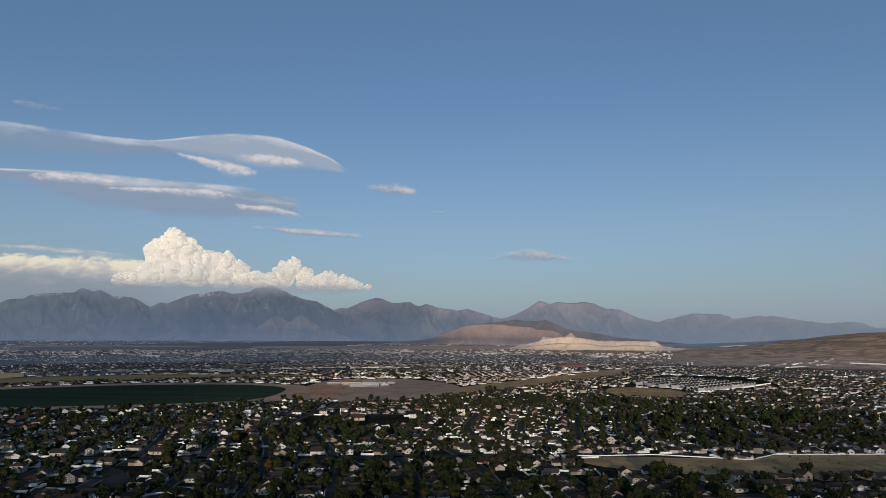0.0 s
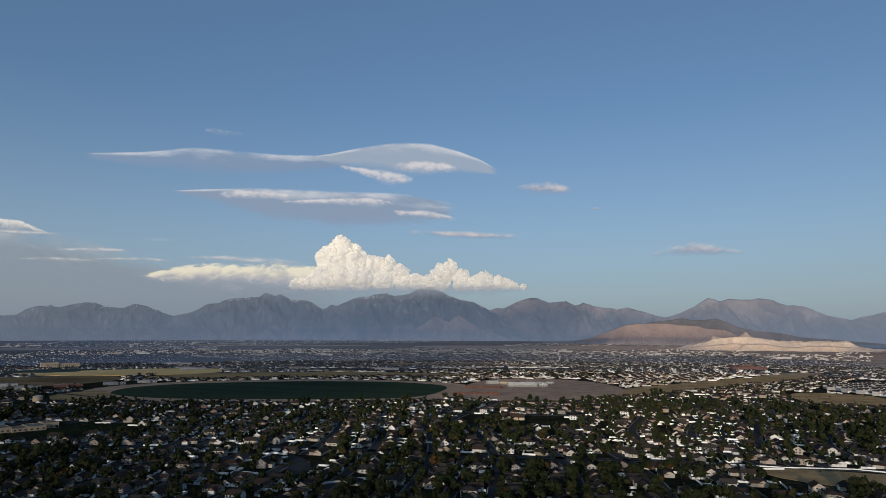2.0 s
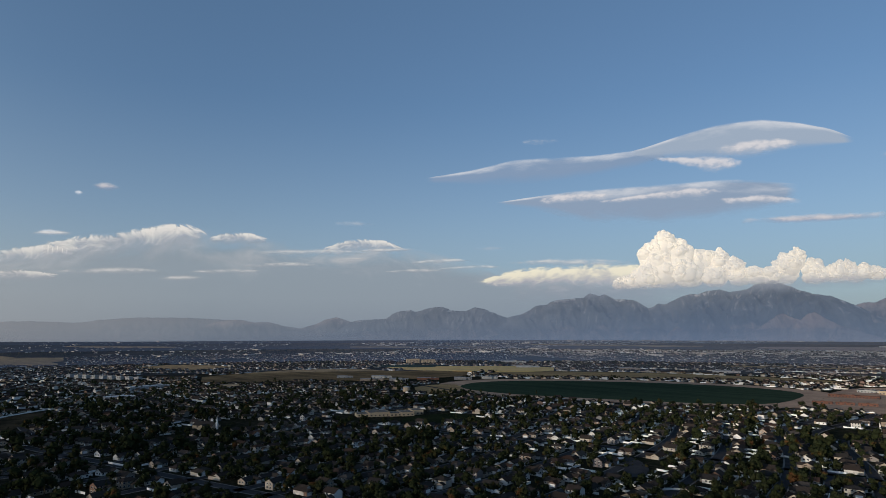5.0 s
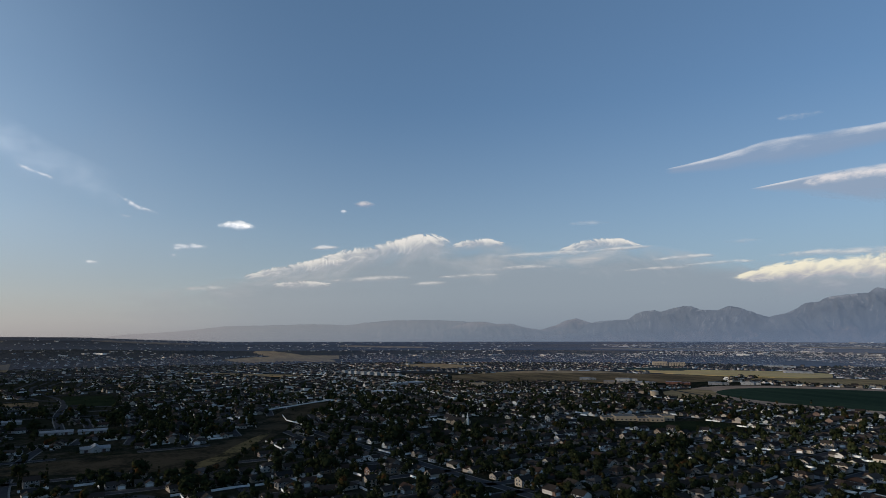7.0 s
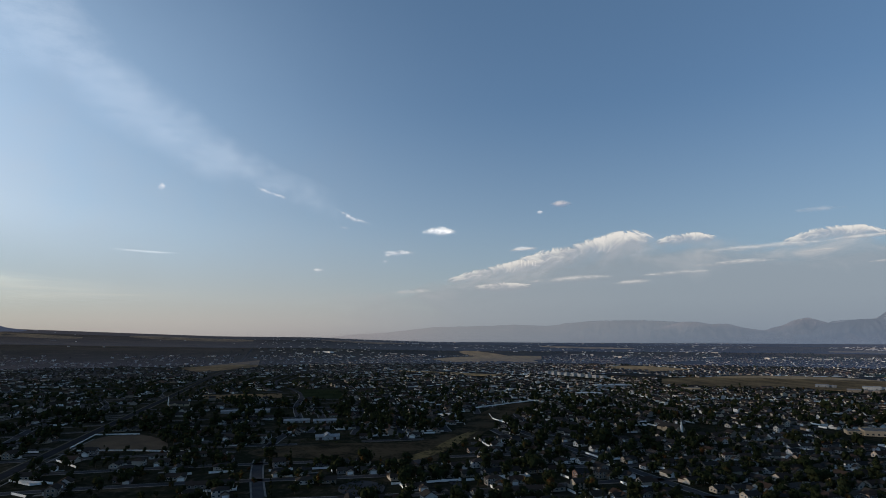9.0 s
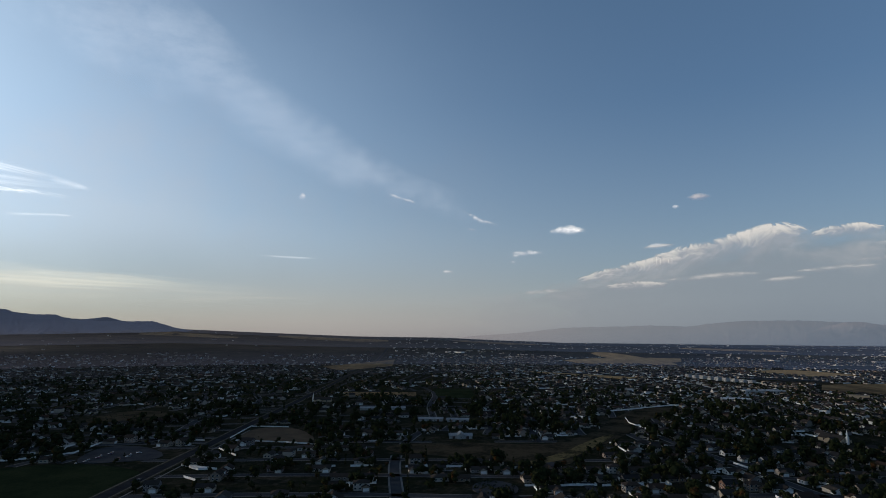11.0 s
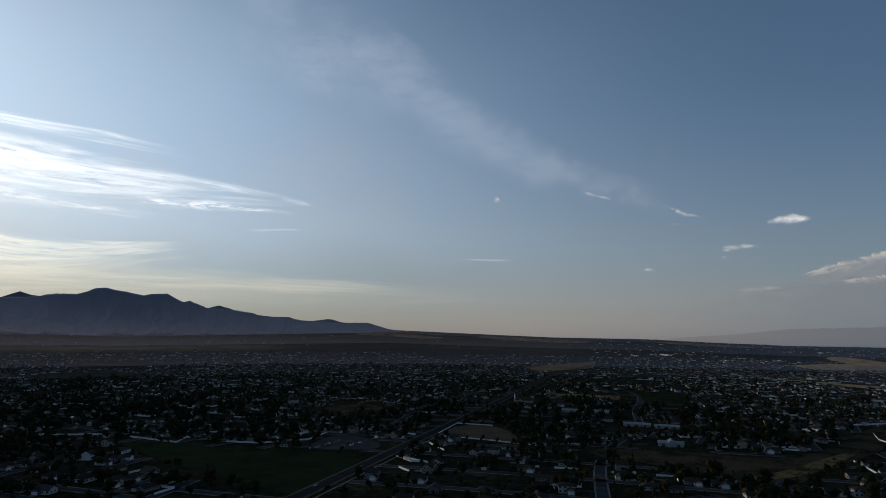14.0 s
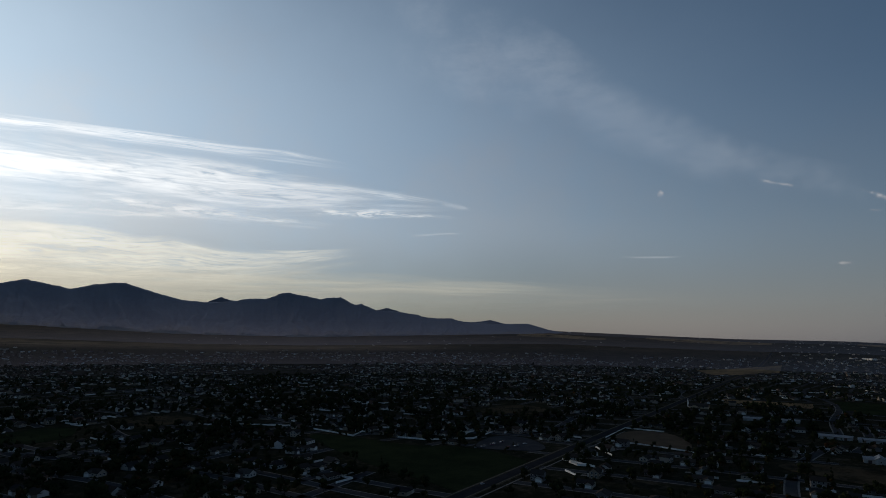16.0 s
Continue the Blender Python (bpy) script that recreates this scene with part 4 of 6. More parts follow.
field("building_site", "reddish graded soil of a building site", [(-205, 752), (-60, 745), (45, 905), (-35, 1105), (-190, 1100), (-198, 900)], M_dirt, 0.35)
field("dry_strip", "strip of dry ground beside the new estate", [(-70, 735), (60, 880), (330, 1215), (430, 1410), (380, 1440), (285, 1275), (35, 950), (-70, 790)], M_scrub, 0.3)
field("dry_field", "open field of dry brown grass", [(245, 965), (225, 810), (300, 795), (350, 925)], M_scrub)
field("dry_field", "strip of dry grass below a long white fence", [(90, 421), (198, 409), (222, 426), (430, 440), (440, 380), (274, 390), (178, 366), (95, 396)], M_scrub)
field("school_lawn", "green playing field beside a school", [(-400, 392), (-375, 462), (-428, 476), (-446, 430), (-430, 395)], M_lawn)
field("creek_bed", "dry creek land of scrub and pale grass", [(-424, -15), (-400, 44), (-440, 52), (-462, 66), (-512, 92), (-575, 121), (-638, 145), (-719, 196), (-752, 184), (-718, 149), (-631, 108), (-566, 88), (-511, 60), (-478, 30), (-486, -18), (-482, -50), (-462, -85), (-440, -73)], M_creek, 0.3)
field("creek_bank", "pale bank of dry grass by the creek", [(-404, 20), (-418, 18), (-448, 44), (-490, 62), (-540, 92), (-536, 96), (-482, 72), (-436, 52)], M_bankside, 0.55, soft=2)
field("stubble_field", "yellow stubble field", [(-1121, 922), (-880, 960), (-710, 1078), (-830, 1255), (-1000, 1130)], M_straw, 0.8, soft=1)
field('dry_field', 'tan fallow land behind the green crop', [(-775, 930), (-660, 968), (-520, 1040), (-340, 1120), (-225, 1130), (-240, 1190), (-375, 1210), (-560, 1180), (-700, 1120), (-800, 1020)], M_tanland, 0.5, soft=1)
field('crop_strip', 'far strip of green crop beside stubble', [(-1180, 960), (-1000, 1010), (-1060, 1130), (-1130, 1090)], M_crop, 1.2, soft=1)
field('dry_field', 'wide strip of tan dry ground beyond the shops', [(-1155, 559), (-1080, 782), (-890, 1010), (-745, 860), (-860, 640), (-965, 467)], M_fallow, 0.6, soft=1)
field('dry_field', 'bare tan ground round the water tank', [(-685, 663), (-670, 735), (-610, 690), (-560, 600), (-620, 604)], M_tanland, 0.4, soft=1)
for xs in ((-2015, 182, -1779, 248, -1833, 515, -2093, 587), (-1471, 32, -1400, 120, -1230, 300, -1221, 212), (-2500, 700, -2300, 1000, -2360, 1040, -2580, 740), (-1900, 1500, -1500, 1900, -1560, 1960, -1980, 1560), (-1500, 2100, -900, 2350, -920, 2420, -1540, 2170), (-2700, -200, -2650, 150, -2780, 170, -2830, -200), (-2500, -900, -2550, -450, -2700, -470, -2660, -940), (-2250, -1350, -2330, -1000, -2440, -1030, -2370, -1400)):
    field('stubble_field', 'far strip of pale dry stubble', [(xs[k], xs[k + 1]) for k in (0, 2, 4, 6)], M_fallow if xs[1] < -100 else M_tanland, 0.9, soft=1)
field("dry_field", "wide fallow field of dry grass", [(-1090, 560), (-1190, 742), (-1085, 905), (-900, 850), (-790, 720), (-900, 640)], M_scrub)
field("sports_field", "large green mown sports field", [(-352, -402), (-362, -360), (-356, -312), (-384, -270), (-372, -214), (-340, -199), (-268, -192), (-282, -232), (-288, -272), (-310, -328), (-335, -390)], M_lawn, soft=1)
field("riding_arena", "sandy fenced riding arena", [(-471, -202), (-540, -213), (-553, -178), (-470, -128)], M_sand)
field("stubble_field", "pale stubble field beside a straight road", [(-1612, -452), (-1910, -314), (-1643, -276), (-1414, -362)], M_fallow, 0.5, soft=0)
field("lawn", "dark green lawn of a large plot", [(-140, -535), (-216, -605), (-245, -570), (-205, -510)], M_lawn)
field("dry_field", "paddock of brown grass", [(-320, -615), (-352, -549), (-290, -528), (-262, -580)], M_creek)
field("dry_field", "paddock of brown grass among houses", [(-640, -330), (-560, -330), (-555, -390), (-650, -400)], M_creek)
field("dry_field", "fallow strip beyond the houses", [(-887, -222), (-898, -116), (-827, -106), (-838, -206)], M_fallow, soft=0)
field("playing_field", "green playing field behind a row of trees", [(-959, -99), (-952, -41), (-817, -28), (-824, -78)], M_lawn, soft=0)
field("stubble_field", "far strip of pale stubble", [(-2300, 300), (-1750, 420), (-1770, 520), (-2350, 420)], M_tanland, 0.6)
field("stubble_field", "far strip of pale stubble", [(-1500, 560), (-1300, 620), (-1360, 760), (-1600, 700)], M_scrub, 0.6)
field("stubble_field", "far strip of pale stubble", [(-520, 1480), (-150, 1550), (-160, 1620), (-560, 1570)], M_scrub, 0.6)
field("stubble_field", "far strip of brown ground", [(-700, 2300), (500, 2500), (520, 2700), (-740, 2500)], M_dirt, 0.8)
field("parking_lot", "grey asphalt parking lot", [(-380, -268), (-440, -286), (-448, -256), (-407, -214), (-388, -240)], M_asphalt, 0.45, category="parking lot")
for bulb in ([(-203, 383), (-195, 384), (-177, 366), (-166, 348), (-168, 332), (-177, 332), (-184, 352)], [(-352, -16), (-364, -3), (-350, 12), (-330, 8), (-330, -12)]):
    patch('road', 'rounded end of an asphalt side street', metres(bulb), M_asphalt, 0.5, 'road', cell=4, round_off=2)
    OPEN.append(metres(bulb)), BARE.append(metres(bulb))
NEW_ESTATE = metres([(-40, 1090), (20, 955), (270, 1275), (335, 1430), (150, 1475)])
BARE.append(NEW_ESTATE)
TERRACES = metres([(300, 1010), (362, 870), (535, 1005), (560, 1195), (430, 1240)])
OPEN.append(TERRACES), BARE.append(TERRACES)
for site in ([(-130, 560), (-40, 555), (-40, 620), (-130, 620)], [(-500, 380), (-430, 380), (-420, 460), (-490, 460)], [(-540, 235), (-490, 235), (-490, 290), (-540, 290)],
             [(700, 1150), (800, 1150), (800, 1240), (700, 1240)], [(-1240, 1120), (-1130, 1120), (-1130, 1220), (-1240, 1220)], [(-1300, 350), (-1100, 400), (-1110, 450), (-1310, 400)],
             [(-810, -255), (-740, -255), (-740, -195), (-810, -195)], [(-650, 580), (-615, 580), (-615, 615), (-650, 615)], [(255, 1490), (370, 1490), (370, 1560), (255, 1560)],
             [(-930, 660), (-800, 640), (-670, 830), (-700, 900), (-760, 850), (-900, 760)], [(-910, 1150), (-800, 1150), (-800, 1215), (-910, 1215)], [(-1080, 1300), (-940, 1300), (-940, 1380), (-1080, 1380)],
             [(-700, 1225), (-390, 1245), (-390, 1325), (-700, 1295)], [(-360, 1330), (-70, 1390), (-70, 1450), (-360, 1390)], [(-625, -85), (-580, -85), (-580, -15), (-625, -15)],
             [(-530, -50), (-485, -50), (-485, -10), (-530, -10)], [(-705, -170), (-665, -170), (-665, -80), (-705, -80)]):
    OPEN.append(metres(site)), BARE.append(metres(site))
BARE.append(metres([(-660, 570), (-615, 625), (-545, 560), (-590, 505)]))


def inside(px, py, poly):
    px, py = np.asarray(px, float), np.asarray(py, float)
    hit = np.zeros(px.shape, bool)
    for (x1, y1), (x2, y2) in zip(poly, poly[1:] + poly[:1]):
        if y1 == y2:
            continue
        hit ^= ((y1 > py) != (y2 > py)) & (px < (x2 - x1) * (py - y1) / (y2 - y1) + x1)
    return hit


def taken(px, py, outlines):
    hit = np.zeros(np.shape(px), bool)
    for o in outlines:
        hit |= inside(px, py, o)
    return hit


# ---------------------------------------------------------------- solids as arrays
def box(x0, x1, y0, y1, z0, z1):
    v = [(x, y, z) for z in (z0, z1) for x, y in ((x0, y0), (x1, y0), (x1, y1), (x0, y1))]
    return v, [(3, 2, 1, 0), (4, 5, 6, 7), (0, 1, 5, 4), (1, 2, 6, 5), (2, 3, 7, 6), (3, 0, 4, 7)]


def gabled(x0, x1, y0, y1, h, rise, along="x"):
    """Walls that end in gables; the ridge runs along x or y."""
    if along == "y":
        v, f = gabled(y0, y1, x0, x1, h, rise)
        return [(b, a, c) for a, b, c in v], [tuple(reversed(k)) for k in f]
    m = (y0 + y1) / 2
    v = [(x0, y0, -0.3), (x1, y0, -0.3), (x1, y1, -0.3), (x0, y1, -0.3), (x0, y0, h), (x1, y0, h), (x1, y1, h), (x0, y1, h), (x0, m, h + rise), (x1, m, h + rise)]
    return v, [(0, 1, 5, 4), (2, 3, 7, 6), (1, 2, 6, 9, 5), (3, 0, 4, 8, 7)]


def gable_roof(x0, x1, y0, y1, h, rise, along="x", eave=0.5, thick=0.22, plain=False):
    if along == "y":
        v, f = gable_roof(y0, y1, x0, x1, h, rise, "x", eave, thick, plain)
        return [(b, a, c) for a, b, c in v], [tuple(reversed(k)) for k in f]
    m = (y0 + y1) / 2
    drop = rise / (m - y0) * eave
    a, b = x0 - eave, x1 + eave
    prof = [(y0 - eave, h - drop), (m, h + rise), (y1 + eave, h - drop)]
    v = [(x, y, z + d) for x in (a, b) for d in (0.03, thick) for y, z in prof]
    f = [(3, 9, 10, 4), (4, 10, 11, 5), (1, 7, 6, 0), (2, 8, 7, 1), (0, 6, 9, 3), (5, 11, 8, 2), (0, 3, 4, 1), (1, 4, 5, 2), (7, 10, 9, 6), (8, 11, 10, 7)]
    return v, f[:2] + f[4:6] if plain else f


def hip_roof(x0, x1, y0, y1, h, rise, eave=0.5, thick=0.22):
    x0, x1, y0, y1 = x0 - eave, x1 + eave, y0 - eave, y1 + eave
    m, w = (y0 + y1) / 2, (y1 - y0) / 2
    v = [(x0, y0, h), (x1, y0, h), (x1, y1, h), (x0, y1, h), (x0, y0, h + thick), (x1, y0, h + thick), (x1, y1, h + thick), (x0, y1, h + thick), (x0 + w, m, h + rise), (x1 - w, m, h + rise)]
    return v, [(3, 2, 1, 0), (0, 1, 5, 4), (1, 2, 6, 5), (2, 3, 7, 6), (3, 0, 4, 7), (4, 5, 9, 8), (5, 6, 9), (6, 7, 8, 9), (7, 4, 8)]


def join(*solids):
    v, f = [], []
    for a, b in solids:
        k = len(v)
        v += list(a)
        f += [tuple(i + k for i in q) for q in b]
    return v, f


def drum(r, z0, z1, n=12, cx=0.0, cy=0.0, r2=None):
    r2 = r if r2 is None else r2
    v = [(cx + q * math.cos(2 * math.pi * i / n), cy + q * math.sin(2 * math.pi * i / n), z) for q, z in ((r, z0), (r2, z1)) for i in range(n)]
    return v, [(i, (i + 1) % n, n + (i + 1) % n, n + i) for i in range(n)] + [tuple(range(n - 1, -1, -1)), tuple(range(n, 2 * n))]


def drum_y(r, x, y0, y1, z, n=10):
    v, f = drum(r, y0, y1, n)
    return [(x + a, c, z + b) for a, b, c in v], [tuple(reversed(k)) for k in f]


def part(name, solid, mat, parent, label=""):
    me = solid if isinstance(solid, bpy.types.Mesh) else mesh_of(name, solid[0], solid[1], mat)
    ob = new(name, me)
    ob.parent = parent
    return tagged(ob, label)


def at(x, y, deg=0.0, dz=0.0):
    return pose(x, y, float(land(x, y)) + dz, 0, 0, deg)


# house plans: width, depth, wall height, roof rise, hip?, garage wing width and reach, its side, chimney
PLANS = [(13.2, 8.4, 2.8, 2.1, False, 6.1, 3.8, 1, 0), (11.4, 7.9, 5.3, 2.2, False, 5.6, 3.0, -1, 1), (14.1, 8.8, 2.9, 2.4, True, 6.3, 4.2, -1, 0), (10.6, 8.4, 5.4, 2.5, False, 5.8, 3.8, 1, 0),
         (12.3, 8.8, 3.0, 2.6, False, 6.1, 2.5, -1, 1), (15.0, 7.9, 2.8, 2.0, False, 6.3, 4.7, 1, 0), (11.9, 8.8, 5.2, 2.1, True, 5.9, 3.4, 1, 0), (9.7, 10.6, 3.2, 2.8, False, 5.4, 3.0, -1, 0)]


def house_solids(k):
    """Walls, roof and fittings of one plan. The street lies towards -y."""
    w, d, h, rise, hip, gw, reach, side, chim = PLANS[k]
    x0, x1, y0, y1 = -w / 2, w / 2, -d / 2, d / 2
    g0, g1 = (x1 - gw, x1) if side > 0 else (x0, x0 + gw)
    gh = min(h, 3.1)
    gr = gw * 0.26
    turned = k == 7
    body = box(x0, x1, y0, y1, -0.3, h) if hip else gabled(x0, x1, y0, y1, h, rise, "y" if turned else "x")
    wing = gabled(g0, g1, y0 - reach, y0 + 0.5, gh, gr, "y")
    top = hip_roof(x0, x1, y0, y1, h, rise) if hip else gable_roof(x0, x1, y0, y1, h, rise, "y" if turned else "x")
    roof = join(top, gable_roof(g0, g1, y0 - reach, y0 + d * 0.35 if gh == h else y0 - 0.05, gh, gr, "y"))
    far_top = hip_roof(x0, x1, y0, y1, h, rise) if hip else gable_roof(x0, x1, y0, y1, h, rise, "y" if turned else "x", plain=True)
    far_roof = join(far_top, gable_roof(g0, g1, y0 - reach, y0 + d * 0.35 if gh == h else y0 - 0.05, gh, gr, "y", plain=True))
    gc = (g0 + g1) / 2
    garage = box(gc - gw * 0.38, gc + gw * 0.38, y0 - reach - 0.05, y0 - reach + 0.02, 0.05, 2.3)
    lo, hi = (x0, g0) if side > 0 else (g1, x1)
    door = box((lo + hi) / 2 - 0.55, (lo + hi) / 2 + 0.55, y0 - 0.05, y0 + 0.02, 0.1, 2.2)
    wins = []
    rows = [1.0] if h < 4 else [1.0, 3.7]
    for z in rows:
        for q in (0.2, 0.8):
            c = lo + (hi - lo) * q
            wins.append((c, y0, z, "y", -1))
        for q in (0.2, 0.5, 0.8):
            wins.append((x0 + w * q, y1, z, "y", 1))
        for q in (0.3, 0.7):
            wins.append((x0 if side > 0 else x1, y0 + d * q, z, "x", -1 if side > 0 else 1))
    panes, frames = [], []
    for a, b, z, axis, s in wins:
        for store, m, o in ((frames, 0.12, 0.04), (panes, 0.0, 0.07)):
            if axis == "y":
                store.append(box(a - 0.75 - m, a + 0.75 + m, min(b, b + s * o), max(b, b + s * o), z - m, z + 1.3 + m))
            else:
                store.append(box(min(a, a + s * o), max(a, a + s * o), b - 0.75 - m, b + 0.75 + m, z - m, z + 1.3 + m))
    stack = box(x0 + w * 0.3, x0 + w * 0.3 + 0.9, 0.4, 1.3, h, h + rise + 0.9) if chim else None
    return dict(wall=join(body, wing), roof=roof, far_roof=far_roof, garage=garage, door=door, panes=panes, frames=frames, stack=stack)


SOLIDS = [house_solids(k) for k in range(len(PLANS))]


def house_thing(k):
    s = SOLIDS[k]
    low = PLANS[k][2] < 4
    ob = tagged(new("house"), "%s suburban house with %s shingle roof and attached garage" % ("single-storey" if low else "two-storey", "hipped" if PLANS[k][4] else "gabled"),
                "house", group="houses of the suburb")
    part("wall", s["wall"], M_wall, ob)
    roof = part("roof", s["roof"], M_roof, ob)
    if s["stack"]:
        part("chimney", s["stack"], M_brick, roof, "brick chimney")
    part("garage_door", s["garage"], M_trim, ob)
    part("front_door", s["door"], M_door, ob)
    for f, g in list(zip(s["frames"], s["panes"]))[:5]:
        w = part("window", f, M_trim, ob)
        part("pane", g, M_glass, w)
    return ob


def merged(name, label, category, solids, mat, kind="stuff", smooth=False):
    """One mesh out of many placed copies: solids is a list of (verts, faces, matrices as arrays of x, y, z, turn, scale)."""
    V, base = [], 0
    loops, totals = [], []
    for verts, faces, place in solids:
        v = np.asarray(verts, float)
        place = np.asarray(place, float).reshape(-1, 5)
        if not len(place):
            continue
        c, s = np.cos(place[:, 3]), np.sin(place[:, 3])
        k = place[:, 4]
        x = (v[None, :, 0] * c[:, None] - v[None, :, 1] * s[:, None]) * k[:, None] + place[:, 0:1]
        y = (v[None, :, 0] * s[:, None] + v[None, :, 1] * c[:, None]) * k[:, None] + place[:, 1:2]
        z = v[None, :, 2] * k[:, None] + place[:, 2:3]
        V.append(np.stack([x, y, z], -1).reshape(-1, 3))
        flat = np.concatenate([np.asarray(f) for f in faces])
        lens = np.asarray([len(f) for f in faces])
        off = base + np.arange(len(place)) * len(v)
        loops.append((flat[None] + off[:, None]).ravel())
        totals.append(np.tile(lens, len(place)))
        base += len(v) * len(place)
    V, loops, totals = np.concatenate(V), np.concatenate(loops), np.concatenate(totals)
    me = bpy.data.meshes.new(name)
    me.vertices.add(len(V))
    me.vertices.foreach_set("co", V.ravel())
    me.loops.add(len(loops))
    me.loops.foreach_set("vertex_index", loops.astype(np.int32))
    me.polygons.add(len(totals))
    me.polygons.foreach_set("loop_start", np.concatenate([[0], np.cumsum(totals)[:-1]]).astype(np.int32))
    me.update(calc_edges=True)
    me.validate()
    me.polygons.foreach_set("use_smooth", np.full(len(me.polygons), smooth))
    me.materials.append(mat)
    return tagged(new(name, me), label, category, kind=kind)


# ---------------------------------------------------------------- streets and plots
GRID = radians(6.0)
CU, CV = (math.cos(GRID), math.sin(GRID)), (-math.sin(GRID), math.cos(GRID))
BLOCK, GAP, OFFSET = 310.0, 62.0, -36.0


def warp(u, v):
    """Street plan to land, with gentle bends."""
    k = ss(np.hypot(u, v), 420, 900)
    u2 = u + k * (34 * np.sin(v / 170.0 + u / 500.0) + 15 * np.sin(v / 71.0 + u / 190.0)) + 5 * np.sin(v / 60.0)
    v2 = v + k * (30 * np.sin(u / 190.0 + 1.0 + v / 450.0) + 13 * np.sin(u / 77.0 + v / 160.0)) + 5 * np.sin(u / 66.0)
    return u2 * CU[0] + v2 * CV[0], u2 * CU[1] + v2 * CV[1]


def block_turn(i, j):
    return (i * 7 + j * 13 + (i * j) % 5) % 3 == 0 and not (i in (-1, 0) and j in (0, 1))


def main_road(x):
    """The straight main road that leaves towards the west: y of its middle."""
    return -236.0 + 0.105 * x


rnd = random.Random(11)
street_runs, plots = [], []
for i in range(-11, 12):
    for j in range(-11, 12):
        u0, v0 = OFFSET - GAP / 2 + i * BLOCK, j * BLOCK - 20
        cu, cv = u0 + BLOCK / 2, v0 + BLOCK / 2
        cx, cy = warp(cu, cv)
        if math.hypot(cx, cy) > 3250:
            continue
        swap = block_turn(i, j)
        for k in range(5):
            line = GAP / 2 + k * GAP
            pts = [(u0 + line, v0 + s) if not swap else (u0 + s, v0 + line) for s in np.linspace(0, BLOCK, 22)]
            street_runs.append([warp(a, b) for a, b in pts])
            s = 18.0
            while s < BLOCK - 14:
                step_s = rnd.uniform(17.5, 21.0)
                for side in (-1, 1):
                    q = line + side * rnd.uniform(14.6, 16.2)
                    e = s + rnd.uniform(-1, 1)
                    a = (u0 + q, v0 + e) if not swap else (u0 + e, v0 + q)
                    b = (u0 + q - side, v0 + e) if not swap else (u0 + e, v0 + q - side)
                    (x, y), (x2, y2) = warp(*a), warp(*b)
                    plots.append((x, y, math.atan2(y2 - y, x2 - x) + math.pi / 2, step_s))
                s += step_s
        for s in (0.0,):
            street_runs.append([warp(u0 + q, v0 + s) for q in np.linspace(0, BLOCK, 22)])
            street_runs.append([warp(u0 + s, v0 + q) for q in np.linspace(0, BLOCK, 22)])

plots = np.array(plots)
px, py = plots[:, 0], plots[:, 1]
pr, pa = np.hypot(px, py), azimuth(px, py)
fade_out = np.random.RandomState(8).rand(len(px)) < ss(pa, 92, 108) * ss(pr + 250 * waves(px, py, 1 / 300, 4.0), 2850, 3250)
wild = fade_out | (pa < -12) & (pr > 2850 - 480 * ss(-pa, 18, 22)) | (pr > 3050) | (pr < 150) | (pa < -55) | (pa > 180)
sparse = (waves(px, py, 1 / 420, 1.0) > 0.62) & (pr > 1600) & ~inside(px, py, NEW_ESTATE)
near_open = taken(px, py, OPEN)
for ox, oy in ((13, 0), (-13, 0), (0, 13), (0, -13)):
    near_open |= taken(px + ox, py + oy, OPEN)
keep = ~near_open & ~wild & ~sparse & (np.abs(py - main_road(px)) > 24) | (np.abs(py - main_road(px)) <= 24) & (px > 0) & ~wild
west = (pa > 92) & (pa < 168)
keep &= ~(np.random.RandomState(5).rand(len(px)) < np.where(west, 0.5 + 0.12 * ss(pr, 800, 1500), 0.07 + 0.4 * ss(pa, 62, 88) * ss(pr, 900, 1500)))
plots = plots[keep]
order = np.argsort(np.hypot(plots[:, 0], plots[:, 1]) + 4000 * ((azimuth(plots[:, 0], plots[:, 1]) < -42) | (azimuth(plots[:, 0], plots[:, 1]) > 170)))
plots = plots[order]
px, py = plots[:, 0], plots[:, 1]
pr = np.hypot(px, py)
pz = land(px, py)
pa_ = azimuth(px, py)


def ribbon(name, label, runs, width, lift, mat, category, clip=None):
    V, F = [], []
    for run in runs:
        run = np.asarray(run, float)
        if clip is not None:
            mid = run[len(run) // 2]
            if not clip(mid[0], mid[1]):
                continue
        d = np.gradient(run, axis=0)
        d /= np.linalg.norm(d, axis=1)[:, None]
        nrm = np.stack([-d[:, 1], d[:, 0]], 1) * width / 2
        a, b = run + nrm, run - nrm
        k = len(V)
        for p, q in zip(a, b):
            zp = float(land(*((p + q) / 2))) + lift
            V += [(p[0], p[1], zp), (q[0], q[1], zp)]
        F += [(k + 2 * i + 1, k + 2 * i + 3, k + 2 * i + 2, k + 2 * i) for i in range(len(run) - 1)]
    return tagged(new(name, mesh_of(name, V, F, mat)), label, category, kind="structure")


def pieces(runs, outlines, reach):
    """Cut runs where they enter open ground or leave the built-up land."""
    out = []
    for run in runs:
        run = np.asarray(run, float)
        r, a = np.hypot(run[:, 0], run[:, 1]), azimuth(run[:, 0], run[:, 1])
        ok = ~taken(run[:, 0], run[:, 1], outlines) & (r < reach) & (a > -60) & (a < 185) & ~((a < -12) & (r > 2850 - 480 * ss(-a, 18, 22)))
        cur = []
        for p, k in zip(run, ok):
            if k:
                cur.append(p)
            else:
                if len(cur) > 1:
                    out.append(cur)
                cur = []
        if len(cur) > 1:
            out.append(cur)
    return out


